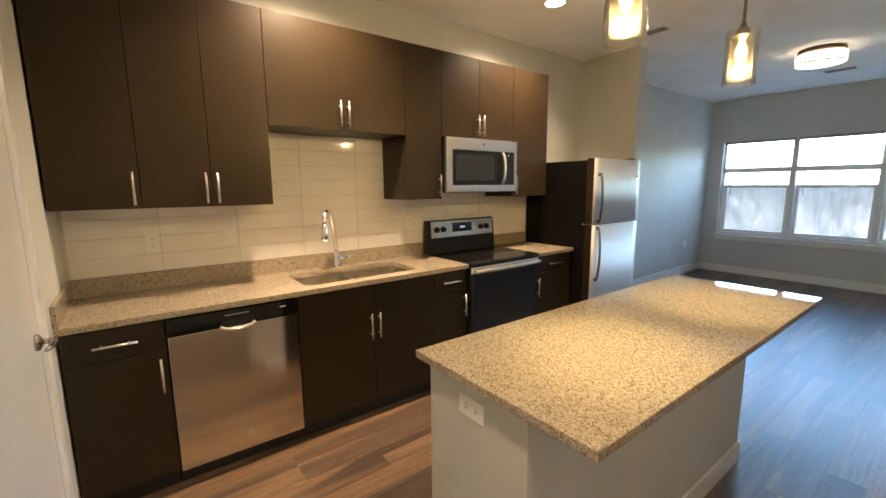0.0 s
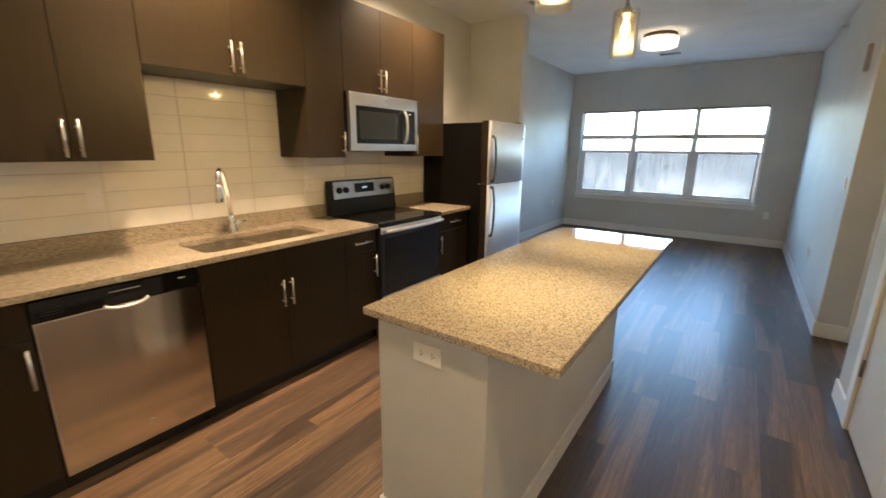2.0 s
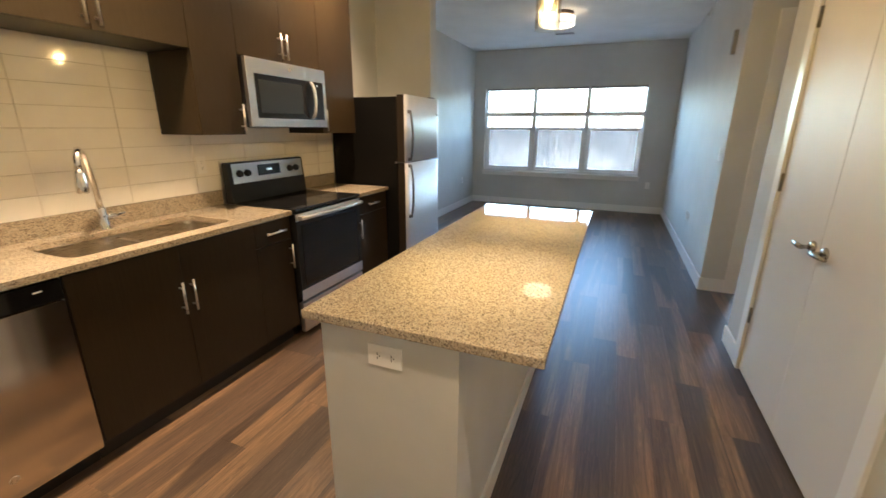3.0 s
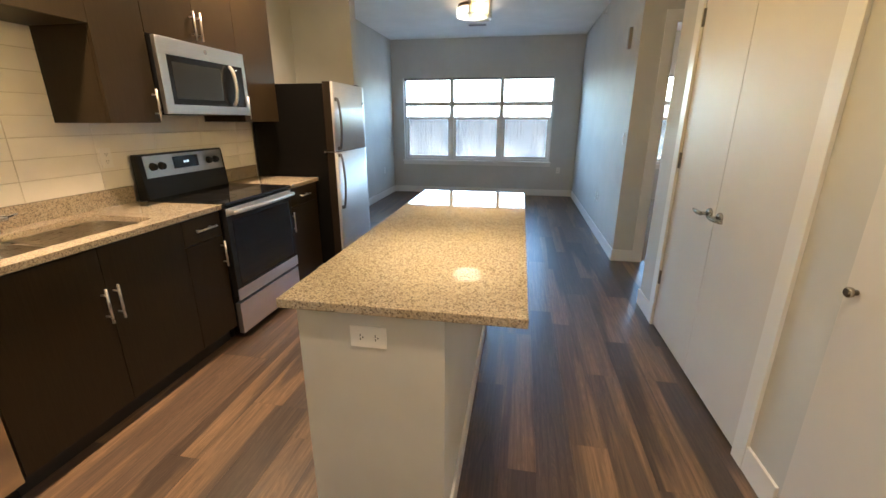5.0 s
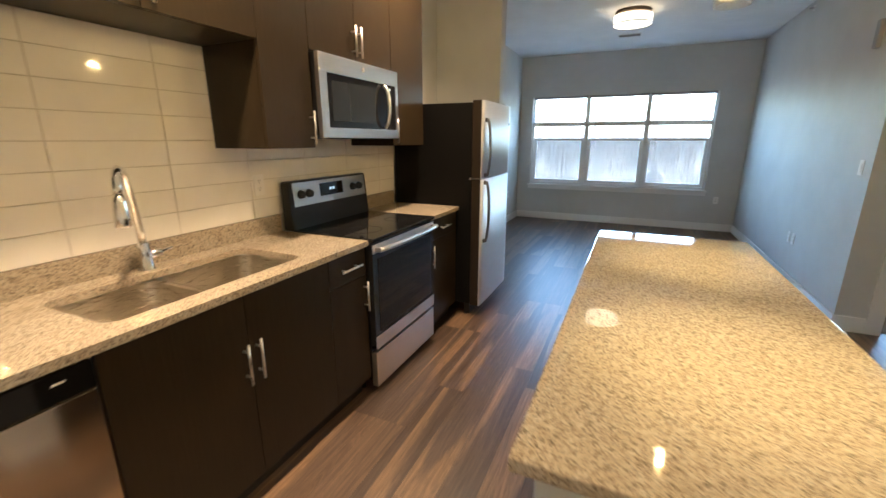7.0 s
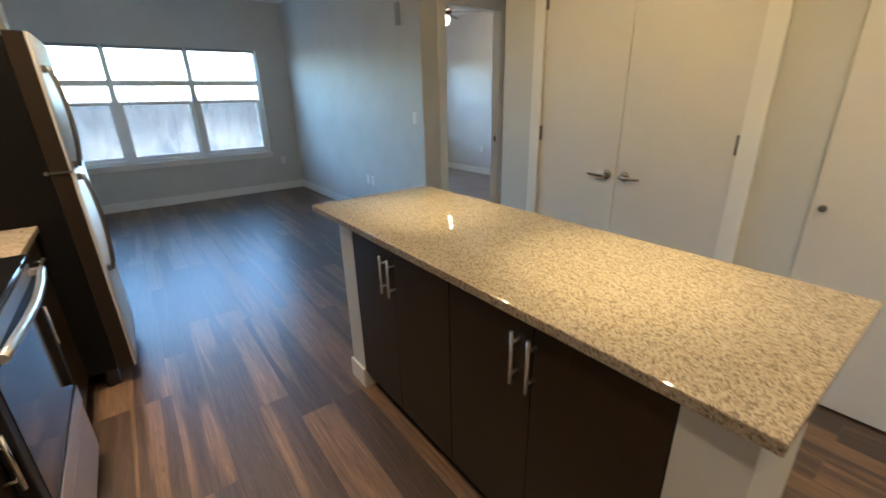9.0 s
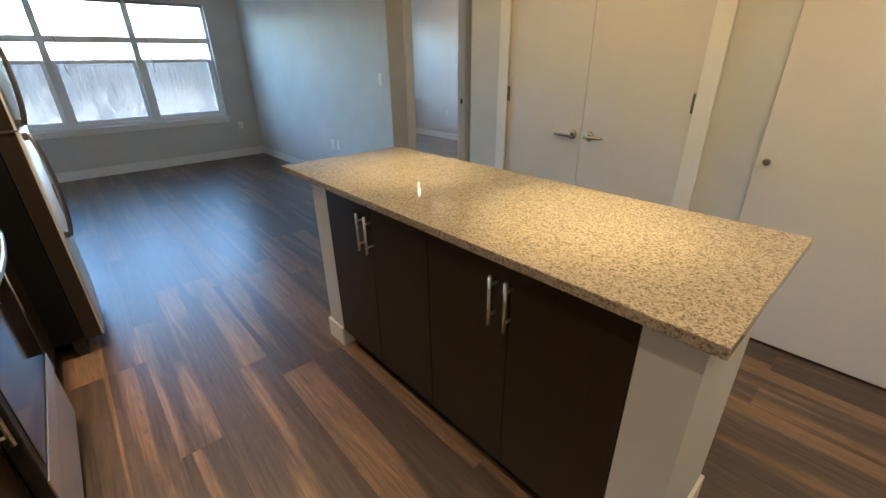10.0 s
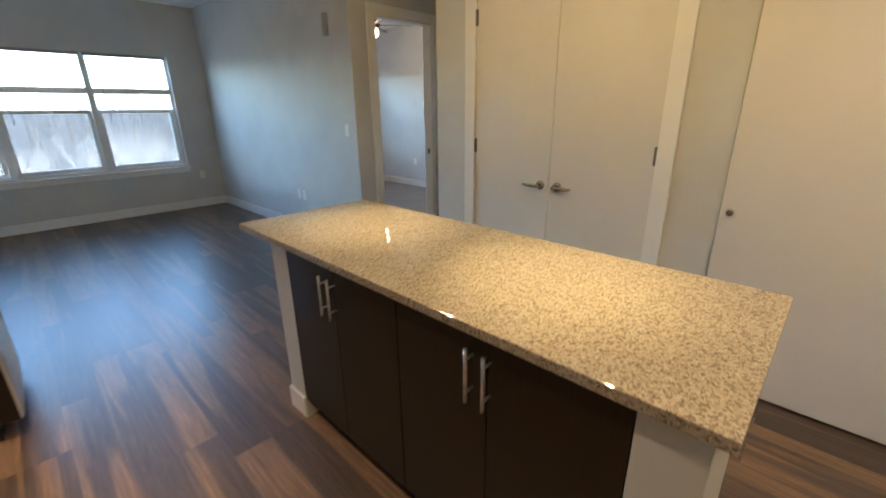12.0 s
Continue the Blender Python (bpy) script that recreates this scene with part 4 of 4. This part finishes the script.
for a, c in ((-1.054, -0.312), (-0.310, 0.432)):
    cab = thing("island_cabinet", ((a + c) / 2, -2.0, 0), "dark espresso double-door cabinet in the island", "cabinet", "island cabinets")
    part("body", cuboid(a + 0.001, c - 0.001, IY0 + 0.112, IY1 - 0.02, 0.07, CT0 - 0.002), CABINSIDE, cab)
    part("toe_kick", cuboid(a + 0.001, c - 0.001, IY0 + 0.112, IY1 - 0.06, FL + 0.001, 0.0695), TOEKICK, cab)
    m = (a + c) / 2
    for q0, q1, hx in ((a, m, m - 0.03), (m, c, m + 0.03)):
        dd = front(cab, q0, q1, 0.07, CT0 - 0.014, IY1, side=1)
        bar_pull(dd, (hx + 0.021, IY1, 0.66), (hx + 0.021, IY1, 0.828), (0, 1, 0))
outlet((IX0, -2.03, 0.795), "-x", turned=True, label="white horizontal duplex outlet on the island end")

# ---- ceiling fixtures ----
for cx, cy in CANS + [HALL_CAN]:
    c = thing("recessed_light", (cx, cy, H), "round white recessed ceiling downlight, lit", "ceiling light", "recessed downlights")
    part("trim_ring", lathe(bmesh.new(), (cx, cy, H), [(0.095, 0.0), (0.093, -0.005), (0.075, -0.007), (0.070, -0.002), (0.070, 0.0)], 40), PLASTIC, c)
    part("lens", lathe(bmesh.new(), (cx, cy, H), [(0.070, -0.0015), (0.001, -0.0015)], 40), CANLENS, c)
for cx, cy in PENDANTS:
    p = thing("pendant_light", (cx, cy, H), "nickel pendant lamp with double amber glass cylinders, lit", "pendant lamp", "island pendants")
    zb = 1.955
    part("canopy", lathe(bmesh.new(), (cx, cy, H), [(0.001, 0.0), (0.06, 0.0), (0.06, -0.012), (0.05, -0.022), (0.012, -0.028), (0.001, -0.028)], 32), DARKSTEEL, p)
    part("rod", tube(bmesh.new(), [(cx, cy, H - 0.027), (cx, cy, zb + 0.27)], 0.0065, 12), DARKSTEEL, p)
    part("holder", lathe(bmesh.new(), (cx, cy, zb), [(0.001, 0.272), (0.012, 0.272), (0.014, 0.252), (0.026, 0.248), (0.028, 0.222), (0.046, 0.220), (0.046, 0.214), (0.020, 0.212), (0.018, 0.192), (0.001, 0.192)], 32), DARKSTEEL, p)
    part("outer_glass", lathe(bmesh.new(), (cx, cy, zb), [(0.066, 0.236), (0.066, 0.0), (0.0625, 0.0), (0.0625, 0.236)], 48, True), AMBER, p, "clear amber outer glass cylinder")
    part("inner_glass", lathe(bmesh.new(), (cx, cy, zb), [(0.047, 0.214), (0.047, 0.028)], 48), FROST, p, "cream inner glass cylinder")
    part("bulb", lathe(bmesh.new(), (cx, cy, zb), [(0.001, 0.096), (0.008, 0.098), (0.014, 0.108), (0.022, 0.135), (0.024, 0.15), (0.020, 0.168), (0.014, 0.182), (0.013, 0.193), (0.001, 0.194)], 28), BULB, p, "glowing bulb")
lx, ly = 3.92, -1.72
c = thing("flush_ceiling_light", (lx, ly, H), "round drum ceiling light with a white shade, lit", "ceiling light")
part("pan", lathe(bmesh.new(), (lx, ly, H), [(0.001, 0.0), (0.19, 0.0), (0.195, -0.012), (0.195, -0.035), (0.185, -0.04), (0.001, -0.04)], 48), BRONZE, c, "dark bronze ceiling pan")
part("shade", lathe(bmesh.new(), (lx, ly, H), [(0.20, -0.052), (0.208, -0.055), (0.208, -0.142), (0.202, -0.148), (0.001, -0.150)], 56), DIFFUSER, c, "white lit drum shade")
part("shade_band", lathe(bmesh.new(), (lx, ly, H), [(0.2085, -0.139), (0.2105, -0.139), (0.2105, -0.149), (0.2035, -0.151)], 56), NICKEL, c)


def grille(x, y, long, wide, label):
    g = thing("ceiling_vent", (x, y, H), label, "air vent", "ceiling vents")
    bm = bmesh.new()
    for a0, a1, b0, b1 in ((-wide, wide, -long, -long + 0.02), (-wide, wide, long - 0.02, long), (-wide, -wide + 0.02, -long + 0.02, long - 0.02), (wide - 0.02, wide, -long + 0.02, long - 0.02)):
        box(bm, x + a0, x + a1, y + b0, y + b1, H - 0.008, H - 0.0005, bevel=0.001)
    part("frame", bm, PLASTIC, g)
    part("backing", cuboid(x - wide + 0.02, x + wide - 0.02, y - long + 0.02, y + long - 0.02, H - 0.002, H - 0.0008), DARKHOLE, g)
    n = 6
    for i in range(n):
        sx = x - wide + 0.02 + (2 * wide - 0.04) * (i + 0.5) / n
        part("slat", cuboid(sx - 0.003, sx + 0.001, y - long + 0.02, y + long - 0.02, H - 0.007, H - 0.003), CHIME, g)


grille(5.16, -1.66, 0.16, 0.09, "white slatted ceiling air vent near the window")
grille(1.96, -0.95, 0.12, 0.08, "white slatted ceiling air vent above the kitchen")
sp = thing("sprinkler", (4.30, Y_R, 2.80), "small white fire sprinkler head high on the wall", "sprinkler")
part("escutcheon", tube(bmesh.new(), [(4.30, Y_R + 0.0005, 2.80), (4.30, Y_R + 0.012, 2.80)], [0.03, 0.022], 20), PLASTIC, sp)
part("head", tube(bmesh.new(), [(4.30, Y_R + 0.012, 2.80), (4.30, Y_R + 0.05, 2.80), (4.30, Y_R + 0.054, 2.80)], [0.01, 0.01, 0.02], 12), NICKEL, sp)

# bedroom ceiling fan
bx, by = 4.15, -5.22
fan = thing("ceiling_fan", (bx, by, H), "ceiling fan with dark blades and a lit globe", "ceiling fan")
part("rod", tube(bmesh.new(), [(bx, by, H), (bx, by, 2.66)], 0.012, 12), BRONZE, fan)
part("motor", lathe(bmesh.new(), (bx, by, 2.55), [(0.001, 0.12), (0.05, 0.12), (0.10, 0.09), (0.11, 0.04), (0.07, 0.0), (0.001, 0.0)], 32), BRONZE, fan)
part("globe", lathe(bmesh.new(), (bx, by, 2.43), [(0.07, 0.12), (0.085, 0.09), (0.075, 0.03), (0.04, 0.0), (0.001, -0.005)], 28), FANGLOBE, fan, "lit white glass globe")
for i in range(5):
    a = 2 * math.pi * i / 5 + 0.3
    bm = cuboid(0.10, 0.60, -0.06, 0.06, -0.004, 0.004, bevel=0.003)
    bmesh.ops.transform(bm, matrix=pose(bx, by, 2.60, 10, 0, math.degrees(a)), verts=bm.verts)
    part("blade", bm, BRONZE, fan)
part("pull_chain", tube(bmesh.new(), [(bx + 0.05, by, 2.46), (bx + 0.05, by, 2.28)], 0.002, 6), NICKEL, fan)

# ---- outdoors ----
GZ = -9.0
bm = bmesh.new()
bmesh.ops.create_grid(bm, x_segments=60, y_segments=60, size=1500)
for v in bm.verts:
    far = max(0.0, v.co.x - 60)
    v.co.z = GZ + min(14.0, far * 0.06) + 1.5 * noise.noise(v.co * 0.01)
setting("ground", bm, SCRUB, "brown winter scrub sloping to the horizon", "ground")


def grow(bm, base, way, long, radius, depth, rng):
    steps = 3
    pts, rad = [base.copy()], [radius]
    p, d = base.copy(), way.copy()
    for i in range(steps):
        d = (d + Vector((rng.uniform(-1, 1), rng.uniform(-1, 1), rng.uniform(-0.4, 0.7))) * 0.18).normalized()
        p = p + d * long / steps
        pts.append(p.copy())
        rad.append(radius * (1 - 0.5 * (i + 1) / steps))
    tube(bm, pts, rad, 5 if depth > 1 else 3, False)
    if depth == 0:
        return
    for k in range(rng.randint(3, 4)):
        at = rng.uniform(0.4, 1.0)
        i = min(int(at * steps), steps - 1)
        q = pts[i].lerp(pts[i + 1], at * steps - i)
        side = Vector((rng.uniform(-1, 1), rng.uniform(-1, 1), rng.uniform(0.1, 0.9))).normalized()
        grow(bm, q, (d * 0.55 + side * 0.75).normalized(), long * rng.uniform(0.5, 0.72), radius * 0.45, depth - 1, rng)


def tree(seed, tall):
    rng = random.Random(seed)
    t = thing("bare_tree", (0, 0, 0), "bare pale-barked winter tree outside the window", "tree", "bare trees")
    bm = bmesh.new()
    tube(bm, [(0, 0, -0.5), (0.05, 0, tall * 0.2), (0.0, 0.1, tall * 0.42)], [0.20, 0.15, 0.12], 7, False)
    part("trunk", bm, BARK, t)
    bm = bmesh.new()
    for k in range(4):
        grow(bm, Vector((0, 0.05, tall * rng.uniform(0.30, 0.42))), Vector((rng.uniform(-0.6, 0.6), rng.uniform(-0.6, 0.6), 1)).normalized(), tall * 0.32, 0.09, 4, rng)
    part("crown", bm, BARK, t)
    return t


SPOTS = [(19, -0.5, 9.5), (22, -4.6, 9.0), (27, 3.5, 9.5), (31, -9.5, 10.0), (36, 0.5, 10.0), (40, -15, 10.5), (46, 7.0, 11.0), (34, 12.0, 10.0), (52, -6, 11.0), (60, -22, 11.0), (28, -16, 9.5), (64, 16, 11.5), (20.5, -2.4, 9.2), (24, 1.2, 9.0), (25, -7.0, 9.2), (30, -2.2, 9.6), (29, 7.5, 9.4), (35, -5.5, 9.8), (23, -10.5, 9.0), (42, -1.5, 10.2), (44, -9.5, 10.4), (48, 2.5, 10.6)]
kinds = [tree(11, 9.5), tree(23, 9.5), tree(37, 9.5)]
for i, (tx, ty, th) in enumerate(SPOTS):
    m = pose(tx, ty, GZ, 0, 0, 77 * i)
    if i < 3:
        kinds[i].matrix_basis = m
    else:
        copy_thing(kinds[i % 3], m)
rng = random.Random(5)
bm = bmesh.new()
for i in range(900):
    px, py = rng.uniform(55, 190), rng.uniform(-150, 120)
    tall = rng.uniform(7, 12)
    z0 = GZ + min(14.0, max(0.0, px - 60) * 0.06)
    tube(bm, [(px, py, z0 - 1), (px + rng.uniform(-0.5, 0.5), py, z0 + tall)], [0.2, 0.04], 4, False)
    for k in range(15):
        h = rng.uniform(0.35, 0.95) * tall
        a = rng.uniform(0, 6.28)
        r = rng.uniform(1.0, 2.6) * (1.15 - h / tall)
        tube(bm, [(px, py, z0 + h), (px + r * math.cos(a), py + r * math.sin(a), z0 + h + r * 0.9)], [0.07, 0.02], 3, False)
solid("distant_woods", bm, WOODS, "far leafless winter woods", "woods", kind="stuff")

# ---- backsplash tiles ----
splash = setting("backsplash", cuboid(X_L + 0.001, 1.332, -0.005, -0.0006, 1.0155, UB + 0.5), GROUT, "cream glazed tile backsplash, stacked long tiles", "backsplash")
COURSE, LONG, JOINT = 0.1062, 0.4245, 0.003
shapes = {}


def tile_piece(w, h):
    key = (round(w, 4), round(h, 4))
    if key not in shapes:
        shapes[key] = mesh_of("tile", cuboid(0, w, -0.005, 0, 0, h, bevel=0.0012, segments=1), TILE)
    return shapes[key]


first = -1.876 - LONG
for row in range(9):
    z0 = 1.0165 + row * COURSE
    for col in range(-1, 9):
        a = max(first + col * LONG, X_L + 0.003)
        c = min(first + (col + 1) * LONG, 1.331)
        top_z = min(z0 + COURSE - JOINT, UB + 0.498)
        if c - a < 0.02 or top_z - z0 < 0.02:
            continue
        if z0 > UB + 0.02 and not (-1.35 < c and a < 0.76):
            continue
        t = new("tile", tile_piece(c - a - JOINT, top_z - z0))
        t.parent = splash
        t.location = (a, -0.0045, z0)

# ---- floor planks ----
WIDE, LONGP = 0.1655, 1.22
rng = random.Random(3)
pieces = {}


def plank_piece(long, wide):
    key = (round(long, 3), round(wide, 3))
    if key not in pieces:
        pieces[key] = mesh_of("plank", cuboid(0, long - 0.0002, 0, wide - 0.0002, -0.005, 0, bevel=0.0003, segments=1), PLANK)
    return pieces[key]


y = -1.2735 - 22 * WIDE
while y < 0.1:
    x = X_L - 0.1 - rng.choice([0.0, 0.2, 0.4, 0.6, 0.8, 1.0])
    x_end = X_W
    if y + WIDE < Y_R - 0.1:
        x_end = BED_X + 0.06
    while x < x_end:
        a, c = max(x, X_L - 0.1), min(x + LONGP, x_end)
        w = min(WIDE, 0.13 - y)
        if c - a > 0.03 and not (y + WIDE < Y_R - 0.15 and c < HALL_X - 0.1):
            p = new("plank", plank_piece(c - a, w))
            p.parent = floor
            p.location = (a, y, FL)
        x += LONGP
    y += WIDE
